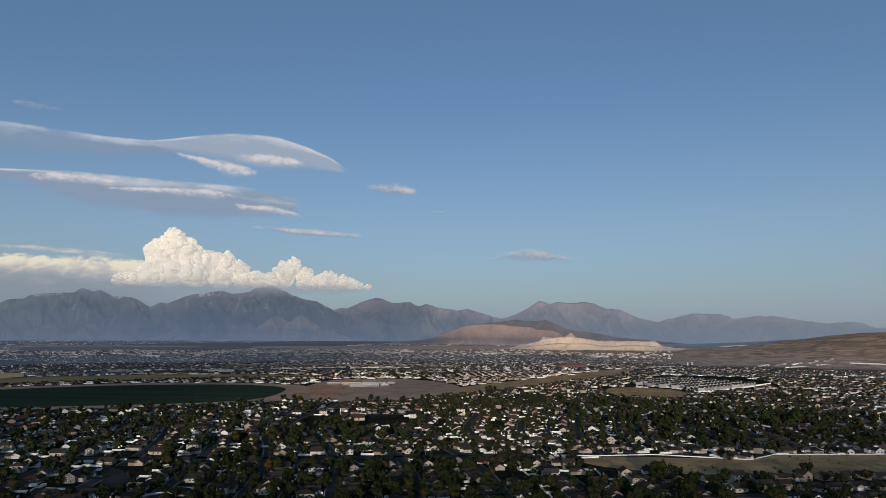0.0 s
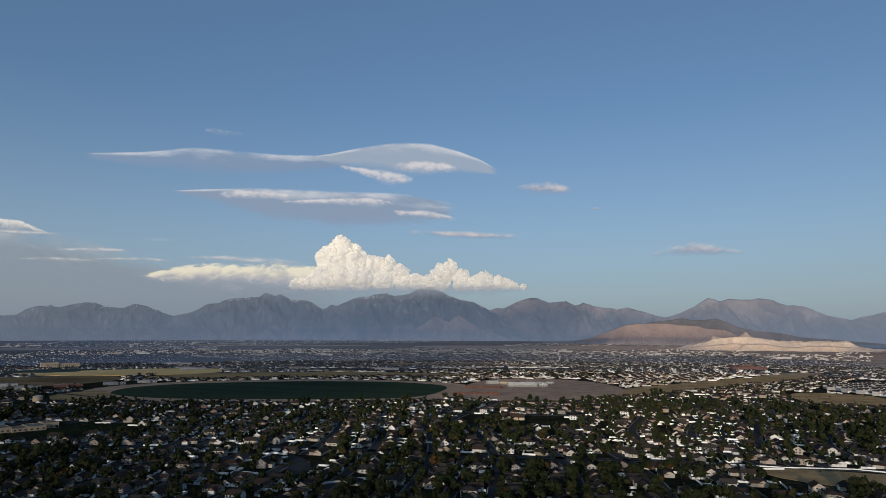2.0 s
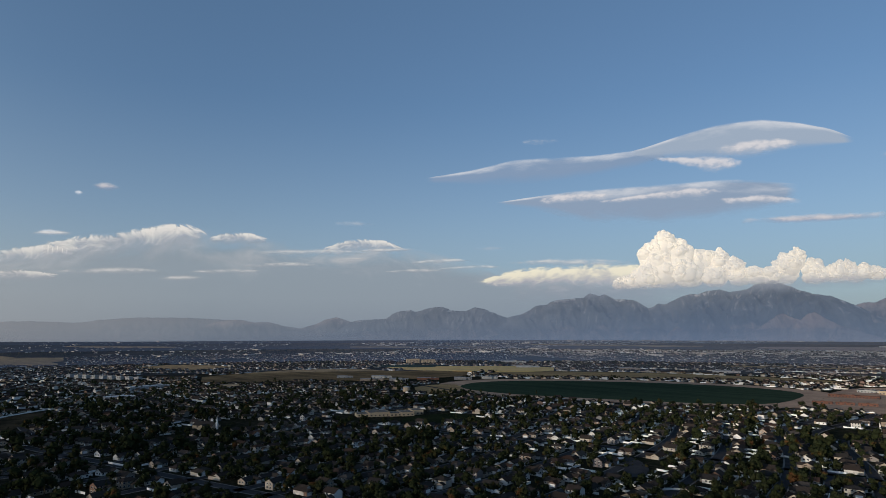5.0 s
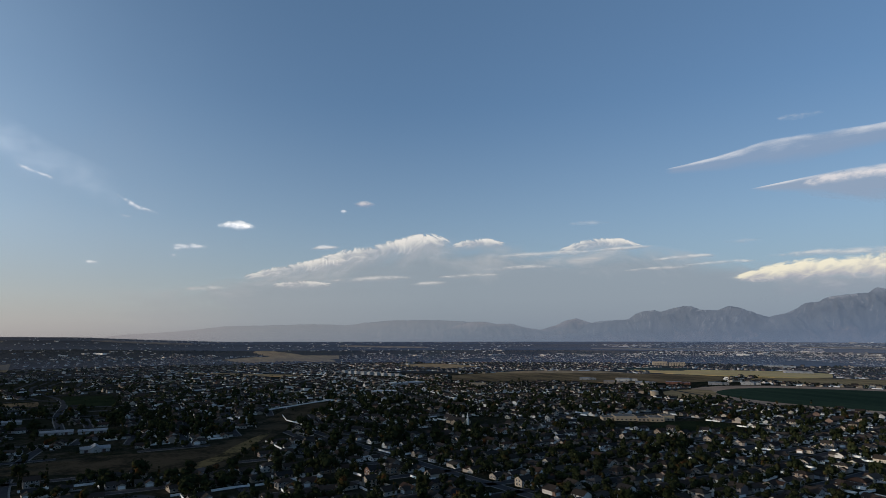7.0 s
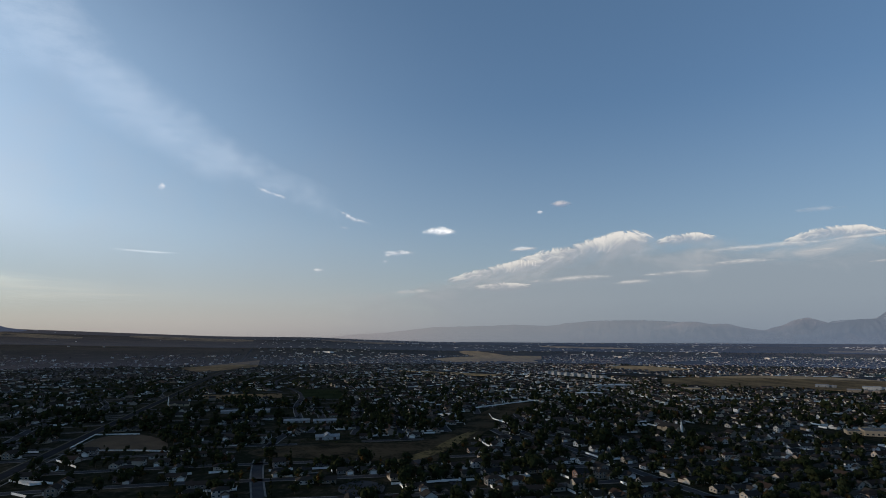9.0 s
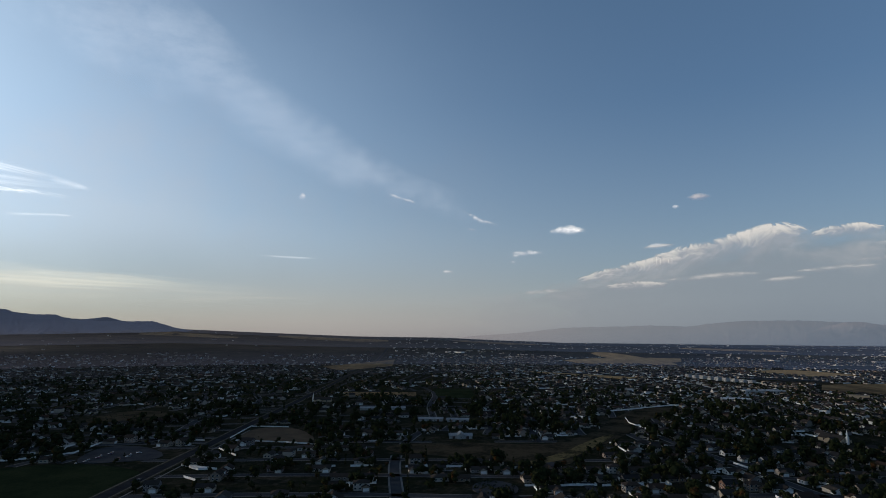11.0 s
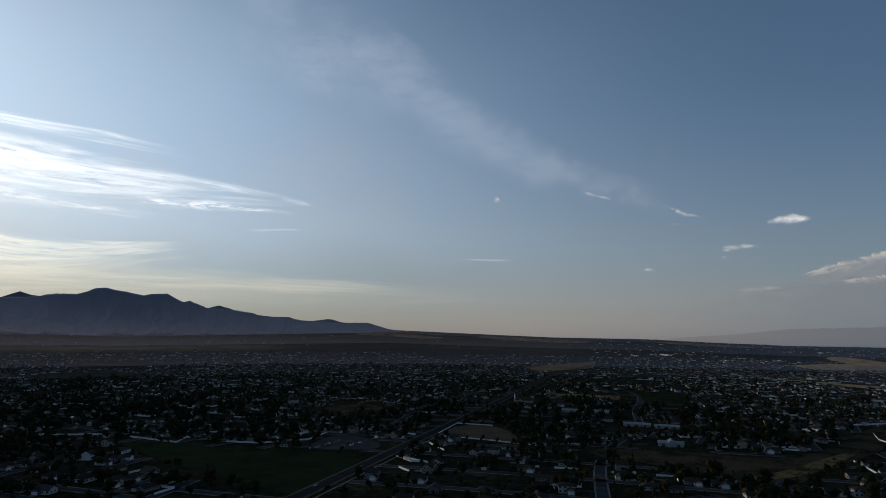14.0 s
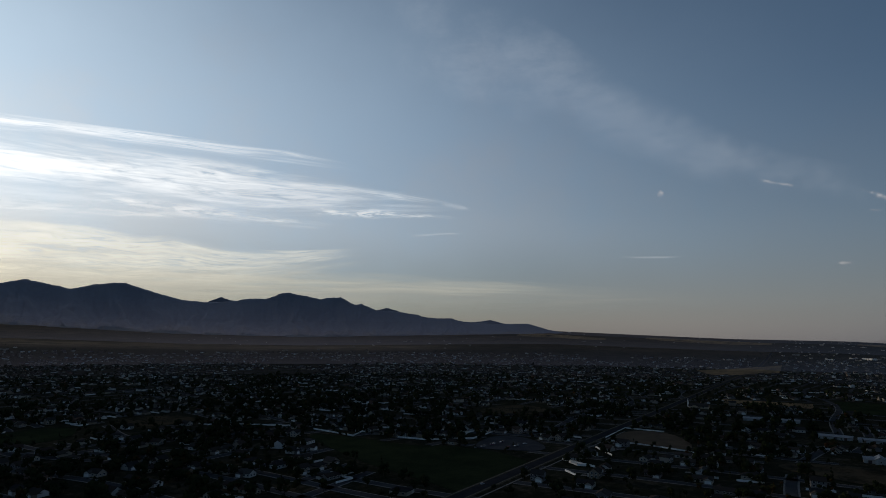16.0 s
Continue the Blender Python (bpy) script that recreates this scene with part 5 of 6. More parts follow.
streets = pieces(street_runs, OPEN, 2600)
near_streets = [s for s in streets if min(math.hypot(*p) for p in s) < 1300]
ribbon("pavement", "pale concrete pavement along the streets", near_streets, 11.4, 0.12, M_concrete, "pavement")
ribbon("road", "grey asphalt residential streets", streets, 8.4, 0.24, M_asphalt, "road")
west_run = [(x, main_road(x)) for x in np.linspace(-60, -3300, 70)]
M_tarmac = surface("worn_tarmac", (0.020, 0.020, 0.023), (0.034, 0.033, 0.034), 0.08, 0.8)
M_verge = surface("verge", (0.075, 0.062, 0.042), (0.045, 0.042, 0.028), 0.05, 0.5)
ribbon("road_verge", "dry grass verge of the main road", [west_run], 17.0, 0.30, M_verge, "verge")
ribbon("main_road", "straight two-lane asphalt main road", [west_run], 10.0, 0.42, M_tarmac, "road")
ribbon("footpath", "pale concrete path beside the main road", [[(x, main_road(x) + 14) for x in np.linspace(-60, -760, 20)]], 1.6, 0.4, M_concrete, "path")
for side in (-6.6, 6.6):
    ribbon("kerb", "pale concrete kerb of the main road", [[(x, main_road(x) + side) for x in np.linspace(-60, -1500, 40)]], 0.5, 0.5, M_concrete, "kerb")
ribbon('road', 'asphalt side street', [metres([(-420, 30), (-397, 37), (-372, 46), (-318, 52), (-250, 56)])], 8.4, 0.46, M_asphalt, 'road')
field_edge = [(-720, 690), (-530, 627), (-380, 655), (-205, 705), (-60, 738), (60, 868), (330, 1205), (440, 1405)]
ribbon("road", "asphalt road along the crop field", [metres(field_edge)], 9.0, 0.6, M_asphalt, "road")

# ---------------------------------------------------------------- houses
NEAR = 300
rs = np.random.RandomState(3)
plan = rs.choice(len(PLANS), len(plots), p=[0.21, 0.06, 0.15, 0.06, 0.17, 0.19, 0.05, 0.11])
plan[inside(px, py, NEW_ESTATE)] = rs.choice([1, 3, 6], inside(px, py, NEW_ESTATE).sum())
spin = plots[:, 2] + np.radians(rs.uniform(-6, 6, len(plots))) + np.where(rs.rand(len(plots)) < 0.28, rs.choice([-1, 1], len(plots)) * math.pi / 2, 0)
masters = [house_thing(k) for k in range(len(PLANS))]
used = set()
for i in range(NEAR):
    k = int(plan[i])
    m = pose(px[i], py[i], pz[i] + 0.05, 0, 0, math.degrees(spin[i]))
    if k not in used:
        masters[k].matrix_basis = m
        used.add(k)
    else:
        copy_thing(masters[k], m)

for i in range(15):  # new houses under the dry hill
    f = i / 14
    x, y = (783 + 235 * f) * K, (1561 + 74 * f + 9 * (i % 3)) * K
    copy_thing(masters[(1, 3, 6)[i % 3]], at(x, y, 205 - 12 * (i % 4)))

far = np.arange(NEAR, len(plots))
mid = far[pr[far] < 950]
for part_name, label, mat, sel, limit in (("wall", "house walls of siding, stucco and brick", M_wall_far, far, 9999), ("roof", "shingle roofs of many houses", M_roof_far, far[pr[far] < 1000], 9999), ("far_roof", "shingle roofs of many distant houses", M_roof_far, far[pr[far] >= 1000], 9999),
                                          ("frames", "white window frames of many houses", M_trim, mid, 0), ("panes", "dark window panes of many houses", M_glass, mid, 0),
                                          ("garage", "white garage doors of many houses", M_trim, far[pr[far] < 1500], 0)):
    batch = []
    for k in range(len(PLANS)):
        s = SOLIDS[k][part_name]
        v, f = join(*s) if isinstance(s, list) else s
        q = sel[plan[sel] == k]
        batch.append((v, f, np.stack([px[q], py[q], pz[q] + 0.05, spin[q], np.ones(len(q))], 1)))
    merged("house_%s" % {"wall": "walls", "roof": "roofs", "far_roof": "roofs", "frames": "window_frames", "panes": "window_panes", "garage": "garage_doors"}[part_name], label, "houses", batch, mat)

drives = []
for k in range(len(PLANS)):
    w, d, h, rise, hip, gw, reach, side, chim = PLANS[k]
    gc = (w - gw) / 2 * side
    q = np.arange(len(plots))[(plan == k) & (pr < 1500)]
    drives.append((*box(gc - gw * 0.4, gc + gw * 0.4, -d / 2 - reach - 6, -d / 2 - reach, 0.0, 0.14), np.stack([px[q], py[q], pz[q], spin[q], np.ones(len(q))], 1)))
merged("driveways", "pale concrete driveways before the garages", "driveway", drives, M_concrete)


# ---------------------------------------------------------------- fences
def fence_solid(length, high=1.8):
    s = [box(0, length, -0.04, 0.04, 0.08, high - 0.12), box(0, length, -0.07, 0.07, high - 0.14, high), box(0, length, -0.06, 0.06, 0.06, 0.2)]
    for q in np.arange(0, length + 0.1, 2.4):
        s.append(box(q - 0.08, q + 0.08, -0.09, 0.09, -0.2, high + 0.1))
    return join(*s)


def fence_run(points, label, high=1.8):
    """A fence along a line of points: one thing, a rail and panels for each stretch."""
    points = metres(points)
    ob = tagged(new("fence"), label, "fence", group="white boundary fences")
    ob.matrix_world = at(*points[0])
    inv = ob.matrix_world.inverted()
    for (x, y), (x2, y2) in zip(points, points[1:]):
        L = math.hypot(x2 - x, y2 - y)
        p = new("panel", mesh_of("panel", *fence_solid(L, high), M_vinyl))
        p.parent = ob
        p.matrix_basis = inv @ at(x, y, math.degrees(math.atan2(y2 - y, x2 - x)))
    return ob


side_v, side_f = fence_solid(12.5)
back_v, back_f = fence_solid(20.0)
fenced = (rs.rand(len(plots)) < np.where(waves(px, py, 1 / 230, 4.0) > -0.2, 0.92, 0.35) * (1 - 0.6 * ss(pa_, 80, 105))) & (pr < 2200)
near_fence_mesh = [mesh_of("fence", side_v, side_f, M_vinyl), mesh_of("fence", back_v, back_f, M_vinyl)]
side_far, back_far, made = [], [], 0
for i in np.nonzero(fenced)[0]:
    c, s = math.cos(spin[i]), math.sin(spin[i])
    hw = plots[i, 3] / 2 - 0.3
    for kind, (lx, ly, turn) in enumerate(((-hw, 3.0, math.pi / 2), (-10.0, 15.5, 0.0))):
        if kind == 1 and rs.rand() < 0.3:
            continue
        x, y = px[i] + lx * c - ly * s, py[i] + lx * s + ly * c
        if made < 160 and pr[i] < 640 and -42 < azimuth(x, y) < 168:
            ob = tagged(new("fence", near_fence_mesh[kind]), "white vinyl privacy fence between back yards", "fence", group="white yard fences")
            ob.matrix_world = at(x, y, math.degrees(spin[i] + turn))
            made += 1
        else:
            (side_far, back_far)[kind].append((x, y, float(land(x, y)), spin[i] + turn, 1.0))
merged("yard_fences", "white vinyl fences between many yards", "fence", [(*join(box(0, q, -0.04, 0.04, 0.06, 1.68), box(0, q, -0.07, 0.07, 1.68, 1.8)), rows) for q, rows in ((12.5, side_far), (20.0, back_far))], M_vinyl)

LONG = "long white vinyl fence bordering open dry ground"
fence_run([(60, 426), (103, 424), (142, 429), (198, 413), (222, 431), (298, 434), (420, 450)], LONG, 1.1)
for line in ([(-643, 124), (-604, 120), (-565, 129), (-521, 138)], [(-475, 86), (-448, 89)], [(-665, 89), (-693, 116), (-722, 152), (-755, 192), (-784, 239), (-805, 297)],
             [(-345, -532), (-338, -500), (-352, -470), (-368, -443)], [(-366, -419), (-362, -367), (-385, -379)], [(-380, -336), (-386, -310), (-414, -287), (-464, -296)],
             [(-487, -301), (-509, -304)], [(-480, -278), (-472, -223)], [(-440, -197), (-417, -175)], [(-379, -189), (-372, -179), (-375, -171)], [(-353, -178), (-345, -167)],
             [(-503, -521), (-515, -394)], [(-383, -195), (-374, -168)], [(-360, 72), (-362, 91)], [(-424, 148), (-400, 153), (-368, 151)], [(-340, 66), (-326, 67), (-323, 75)]):
    fence_run(line, LONG)
fence_run([(-486, -209), (-548, -217), (-548, -183)], "white fence round a riding arena", 1.5)
fence_run([(-475, -200), (-471, -160), (-463, -121)], "white fence round a riding arena", 1.5)
for line in ([(26, 436), (62, 449)], [(27, 483), (74, 503)], [(35, 506), (77, 523)], [(30, 494), (76, 512)], [(67, 409), (102, 419)], [(63, 609), (102, 619)], [(-30, 536), (9, 551)],
             [(-225, 353), (-197, 376)], [(-215, 386), (-202, 384)], [(-146, 317), (-131, 329)]):
    fence_run(line, "white vinyl fence between long back yards")
fence_run([(310, 1020), (345, 931), (352, 872), (366, 872), (425, 926), (535, 1033)], "pale concrete wall round a terrace estate", 3.4)
fence_run([(821, 1514), (923, 1560), (1012, 1570), (1058, 1510)], "long pale wall at the foot of a dry hill", 3.4)


# ---------------------------------------------------------------- trees
def tree_arrays(seed, high, wide, leaves, size, slim=False, boughs=7):
    """Trunk with limbs, and a crown of many small leaf clumps with gaps."""
    r = random.Random(seed)
    tv, tf = drum(0.16 + 0.012 * high, -0.3, high * 0.45, 7, r2=0.10)
    limbs = [(tv, tf)]
    blobs = []
    for k in range(boughs):
        a, q = k * 2.4 + r.random(), r.uniform(0.3, 0.75)
        h = high * (r.uniform(0.35, 0.85) if not slim else 0.15 + 0.8 * k / (boughs - 1))
        w = wide * q * (0.5 if not slim else 0.35 * (1.1 - h / high))
        tip = Vector((math.cos(a) * w, math.sin(a) * w, h))
        root = Vector((0, 0, high * 0.3))
        side = Vector((-math.sin(a), math.cos(a), 0)) * 0.07
        v = [root + side, root - side, root + Vector((0, 0, 0.14)), tip + side * 0.4, tip - side * 0.4, tip + Vector((0, 0, 0.06))]
        limbs.append(([tuple(p) for p in v], [(0, 1, 4, 3), (1, 2, 5, 4), (2, 0, 3, 5)]))
        blobs.append((tip, wide * r.uniform(0.22, 0.36) * (1.2 if boughs < 5 else 1) if not slim else wide * 0.34 * (1.15 - h / high)))
    blobs.append((Vector((0, 0, high * 0.8)), wide * (0.3 if not slim else 0.15)))
    V, F = [], []
    for c, rad in blobs:  # the dense inside of each bough
        k = len(V)
        for v in CORE_V:
            V.append(tuple(c + v * rad * r.uniform(0.62, 0.92) * Vector((1, 1, 0.85)).length / 1.65))
        F += [tuple(k + i for i in f) for f in CORE_F]
    for _ in range(leaves):
        c, rad = r.choice(blobs)
        d = Vector((r.gauss(0, 1), r.gauss(0, 1), r.gauss(0, 1))).normalized()
        p = c + d * rad * r.uniform(0.75, 1.12)
        p.z = max(high * 0.12, p.z)
        n1 = (d + Vector((r.uniform(-.7, .7), r.uniform(-.7, .7), r.uniform(-.3, .7)))).normalized()
        t1 = n1.orthogonal().normalized()
        t1.rotate(Quaternion(n1, r.uniform(0, 6.28)))
        t2 = n1.cross(t1)
        s = size * r.uniform(0.6, 1.3)
        k = len(V)
        V += [tuple(p + t1 * s), tuple(p - t1 * s * 0.6 + t2 * s * 0.9), tuple(p - t1 * s * 0.6 - t2 * s * 0.9)]
        F.append((k, k + 1, k + 2))
    return join(*limbs), (V, F)


bm = bmesh.new()
bmesh.ops.create_icosphere(bm, subdivisions=1, radius=1)
CORE_V, CORE_F = [v.co.copy() for v in bm.verts], [tuple(v.index for v in f.verts) for f in bm.faces]
bm.free()
SHAPES = ((1, 8, 7, False), (2, 10, 8, False), (3, 6, 5, False), (4, 12, 4.5, True), (5, 9, 8.5, False), (6, 7, 5.5, False))
NEAR_TREES = [tree_arrays(k, h, w, 420, 0.058 * w + 0.14, slim) for k, h, w, slim in SHAPES]
GARDEN_TREES = [tree_arrays(k + 30, h, w, 110, 0.075 * w + 0.2, slim, 5) for k, h, w, slim in SHAPES]
MID_TREES = [tree_arrays(k + 10, h, w, 26, 0.16 * w + 0.2, slim, 2) for k, h, w, slim in SHAPES[:4]]
STEM = drum(0.24, -0.3, 3.6, 4, r2=0.12)


def clump(seed, high, wide, n=10):
    """A far crown: a few ragged leaf clumps on a short stem."""
    r = random.Random(seed)
    V, F = [], []
    for _ in range(n):
        c = Vector((r.gauss(0, 0.28) * wide, r.gauss(0, 0.28) * wide, high * r.uniform(0.2, 0.85)))
        s = wide * r.uniform(0.25, 0.4)
        k = len(V)
        V += [tuple(c + Vector((math.cos(q), math.sin(q), r.uniform(-0.2, 0.2))) * s) for q in (0.3, 2.4, 4.5)] + [tuple(c + Vector((0, 0, s * 0.9)))] + [tuple(c - Vector((0, 0, s * 0.9)))]
        F += [(k, k + 1, k + 3), (k + 1, k + 2, k + 3), (k + 2, k, k + 3), (k + 1, k, k + 4), (k + 2, k + 1, k + 4), (k, k + 2, k + 4)]
    return V, F


FAR_TREES = [clump(21, 8, 7, 4), clump(22, 10, 8, 4), clump(23, 6, 6, 3), clump(24, 11, 5, 4)]

cand = []
for i in range(len(plots)):
    c, s = math.cos(spin[i]), math.sin(spin[i])
    dens = (2.35 + 1.9 * waves(px[i], py[i], 1 / 300, 7.0)) * (0.86 + 0.24 * float(ss(pa_[i], 14, 34)) - 0.1 * float(ss(pa_[i], 70, 90))) * (1.55 - 0.55 * float(ss(pr[i], 380, 800)))
    for lx0, lx1, ly0, ly1, n in ((-10, 10, 7, 15, dens * 0.95), (-10, 10, -12, -9, dens * 0.45), (-11, -9, -8, 8, dens * 0.2)):
        for _ in range(rs.poisson(max(0.1, n))):
            lx, ly = rs.uniform(lx0, lx1), rs.uniform(ly0, ly1)
            cand.append((px[i] + lx * c - ly * s, py[i] + lx * s + ly * c))
extra = rs.uniform(-3000, 3000, (12000, 2))
cand = np.concatenate([np.array(cand), extra[(np.hypot(*extra.T) < 2950) & (waves(extra[:, 0], extra[:, 1], 1 / 260, 3.0) > 0.15)]])
wr, wa = np.sqrt(rs.uniform(480 ** 2, 1900 ** 2, 4600)), np.radians(rs.uniform(86, 168, 4600))
cand = np.concatenate([cand, np.stack([-np.sin(wa) * wr, np.cos(wa) * wr], 1)])
cr, ca = np.hypot(*cand.T), azimuth(cand[:, 0], cand[:, 1])
ok = ~taken(cand[:, 0], cand[:, 1], BARE) & (cr > 150) & ~((ca < -12) & (cr > 2900 - 500 * ss(-ca, 18, 22))) & ~(rs.rand(len(cr)) < ss(ca, 92, 112) * ss(cr + 250 * waves(cand[:, 0], cand[:, 1], 1 / 300, 4.0), 2850, 3250)) & (np.abs(cand[:, 1] - main_road(cand[:, 0])) > 11)
cand = cand[ok & ((rs.rand(len(cr)) < 1 - 0.62 * ss(cr, 900, 1500) * (1 - 0.6 * ss(ca, 85, 105))))]
seen = (azimuth(cand[:, 0], cand[:, 1]) > -42) & (azimuth(cand[:, 0], cand[:, 1]) < 168)
cand = cand[np.argsort(np.hypot(*cand.T) + 4000 * ~seen)]
cr = np.hypot(*cand.T)
cz = land(cand[:, 0], cand[:, 1])
csize, cturn = np.clip(np.exp(rs.normal(-0.16, 0.3, len(cand))), 0.45, 1.75) * (1 - 0.25 * ss(cr, 1100, 1900)) * (0.97 + 0.03 * ss(cr, 700, 1000)) * (1.0 + 0.28 * waves(cand[:, 0], cand[:, 1], 1 / 170, 9.0)), rs.uniform(0, 6.28, len(cand))
kinds = ["round-crowned leafy garden tree", "tall broad shade tree", "small ornamental garden tree", "slim tall poplar tree", "wide spreading shade tree", "young leafy street tree"]
tree_masters = []
for k, (trunk, crown) in enumerate(NEAR_TREES):
    ob = tagged(new("tree"), kinds[k] + " in a back yard", "tree", group="garden trees")
    part("trunk", trunk, M_bark, ob)
    part("crown", crown, M_leaf, ob)
    tree_masters.append(ob)
pick = rs.choice(6, len(cand), p=[0.25, 0.17, 0.2, 0.1, 0.13, 0.15])
used = set()
for i in range(300):
    k = int(pick[i])
    m = pose(cand[i, 0], cand[i, 1], cz[i], 0, 0, math.degrees(cturn[i])) @ Matrix.Scale(csize[i], 4)
    if k not in used:
        tree_masters[k].matrix_basis = m
        used.add(k)
    else:
        copy_thing(tree_masters[k], m).scale = [csize[i]] * 3


def rows_of(q):
    return np.stack([cand[q, 0], cand[q, 1], cz[q], cturn[q], csize[q]], 1)


q = np.arange(300, len(cand))
sight = (azimuth(cand[:, 0], cand[:, 1]) > -42) & (azimuth(cand[:, 0], cand[:, 1]) < 168)
q = q[sight[q] | (q % 3 == 0)]
near2, mid2, far2 = q[(cr[q] < 640) & sight[q]], q[(cr[q] >= 640) & (cr[q] < 1100) & sight[q]], q[(cr[q] >= 1100) | ~sight[q]]
merged("garden_trees", "leaf crowns of the suburb's garden trees", "trees", [(*GARDEN_TREES[k][1], rows_of(near2[pick[near2] == k])) for k in range(6)] + [(*MID_TREES[k % 4][1], rows_of(mid2[pick[mid2] == k])) for k in range(6)], M_leaf_far)
merged("tree_trunks", "bark trunks of the suburb's garden trees", "trees", [(*STEM, rows_of(np.concatenate([near2, mid2])))], M_bark)
merged("distant_trees", "dark crowns of trees among far houses", "trees", [(*FAR_TREES[k % 4], rows_of(far2[pick[far2] == k])) for k in range(6)], M_leaf_far)

# the far valley: woods and pale roofs
fr = np.sqrt(rs.uniform(2900 ** 2, 4330 ** 2, 46000))
fa = np.radians(rs.uniform(-20, 168, len(fr)))
fx, fy = -np.sin(fa) * fr, np.cos(fa) * fr
fd = np.degrees(fa)
green = (waves(fx, fy, 1 / 380, 5.0) > -0.45) & ~(rs.rand(len(fr)) < ss(fd, 88, 106) * (0.94 + 0.06 * ss(fr, 3000, 3300))) & ~(rs.rand(len(fr)) < 0.95 * ss(-fd, -9, -3)) & ~taken(fx, fy, BARE)
w = np.nonzero(green)[0][:15000]
merged("far_woods", "dark trees of the distant valley", "trees", [(*FAR_TREES[k], np.stack([fx[w[k::4]], fy[w[k::4]], land(fx[w[k::4]], fy[w[k::4]]), fa[w[k::4]] * 9, rs.uniform(0.6, 1.15, len(w[k::4])) * (1 - 0.6 * ss(fr[w[k::4]], 2900, 3900))], 1)) for k in range(4)], M_leaf_far)
b = np.nonzero(~(rs.rand(len(fr)) < 0.55 * ss(fd, 12, 36) + 0.35 * ss(fd, 46, 62) + 0.09 * ss(fd, 90, 106)) & ~(rs.rand(len(fr)) < 0.8 * ss(-fd, -9, -3)) & (waves(fx, fy, 1 / 520, 8.0) > -0.25) & ~taken(fx, fy, OPEN))[0][-11000:]
sizes = [(14, 8, 2.6), (11, 7, 2.8), (34, 14, 4.5), (80, 24, 7)]
M_far_wall = varied('far_siding', [(0.0, (0.56, 0.51, 0.46)), (0.3, (0.28, 0.24, 0.20)), (0.5, (0.74, 0.70, 0.64)), (0.7, (0.22, 0.19, 0.16)), (1.0, (0.62, 0.54, 0.45))], island=True, dirt=0.1)
share = np.split(b, [int(len(b) * 0.52), int(len(b) * 0.92), int(len(b) * 0.985)])
merged("far_buildings", "pale walls of distant buildings", "houses", [(*gabled(-a / 2, a / 2, -c / 2, c / 2, h, 2.0), np.stack([fx[g], fy[g], land(fx[g], fy[g]), rs.uniform(0, 6.28, len(g)), rs.uniform(0.8, 1.2, len(g)) * (1 - 0.5 * ss(fr[g], 2900, 3900))], 1)) for (a, c, h), g in zip(sizes, share)], M_far_wall)

water = [(-math.sin(radians(a)) * r, math.cos(radians(a)) * r) for a, r in ((-17.5, 3800), (-27.5, 3760), (-30, 4280), (-16, 4300))]
M_water = surface("lake_water", (0.03, 0.05, 0.08), (0.04, 0.065, 0.10), 0.002, 0.02, 0.3)
patch("water", "narrow strip of blue lake water", water, M_water, 5.0, "lake", cell=120)


# ---------------------------------------------------------------- larger buildings
def church(x, y, deg, label, nave=(30, 13), wall=M_tan):
    x, y = x * K, y * K
    a, c = nave
    ob = tagged(new("church"), label, "church")
    part("wall", join(gabled(-a / 2, a / 2, -c / 2, c / 2, 4.0, 4.2), gabled(-a / 2 + 4, -a / 2 + 16, -c / 2 - 6, c / 2 + 6, 3.6, 2.6, "y")), wall, ob)
    part("roof", join(gable_roof(-a / 2, a / 2, -c / 2, c / 2, 4.0, 4.2), gable_roof(-a / 2 + 4, -a / 2 + 16, -c / 2 - 6, c / 2 + 6, 3.6, 2.6, "y")), M_roof, ob)
    tower = part("steeple", join(box(-a / 2 - 3.2, -a / 2 - 0.8, -1.2, 1.2, -0.3, 7.0), box(-a / 2 - 3.4, -a / 2 - 0.6, -1.4, 1.4, 7.0, 7.3), box(-a / 2 - 2.9, -a / 2 - 1.1, -0.9, 0.9, 7.3, 9.0)), M_trim, ob, "white square steeple base")
    part("spire", drum(0.95, 8.95, 16.0, 8, -a / 2 - 2, 0, 0.05), M_trim, tower, "slim white spire")
    for q in (-0.25, 0.0, 0.25):
        part("window", box(a * q - 0.7, a * q + 0.7, -c / 2 - 0.08, -c / 2 + 0.02, 1.0, 3.6), M_glass, ob)
        part("window", box(a * q - 0.7, a * q + 0.7, c / 2 - 0.02, c / 2 + 0.08, 1.0, 3.6), M_glass, ob)
    ob.matrix_world = at(x, y, deg)
    return ob


church(-82, 590, 6, "tan church with brown roof and white spire")
church(750, 1195, 190, "pale church with tall white spire among houses", wall=M_trim)
church(-517, 256, 200, "church with tan walls and white spire")
church(-758, -212, 96, "low church with white spire beside the main road")


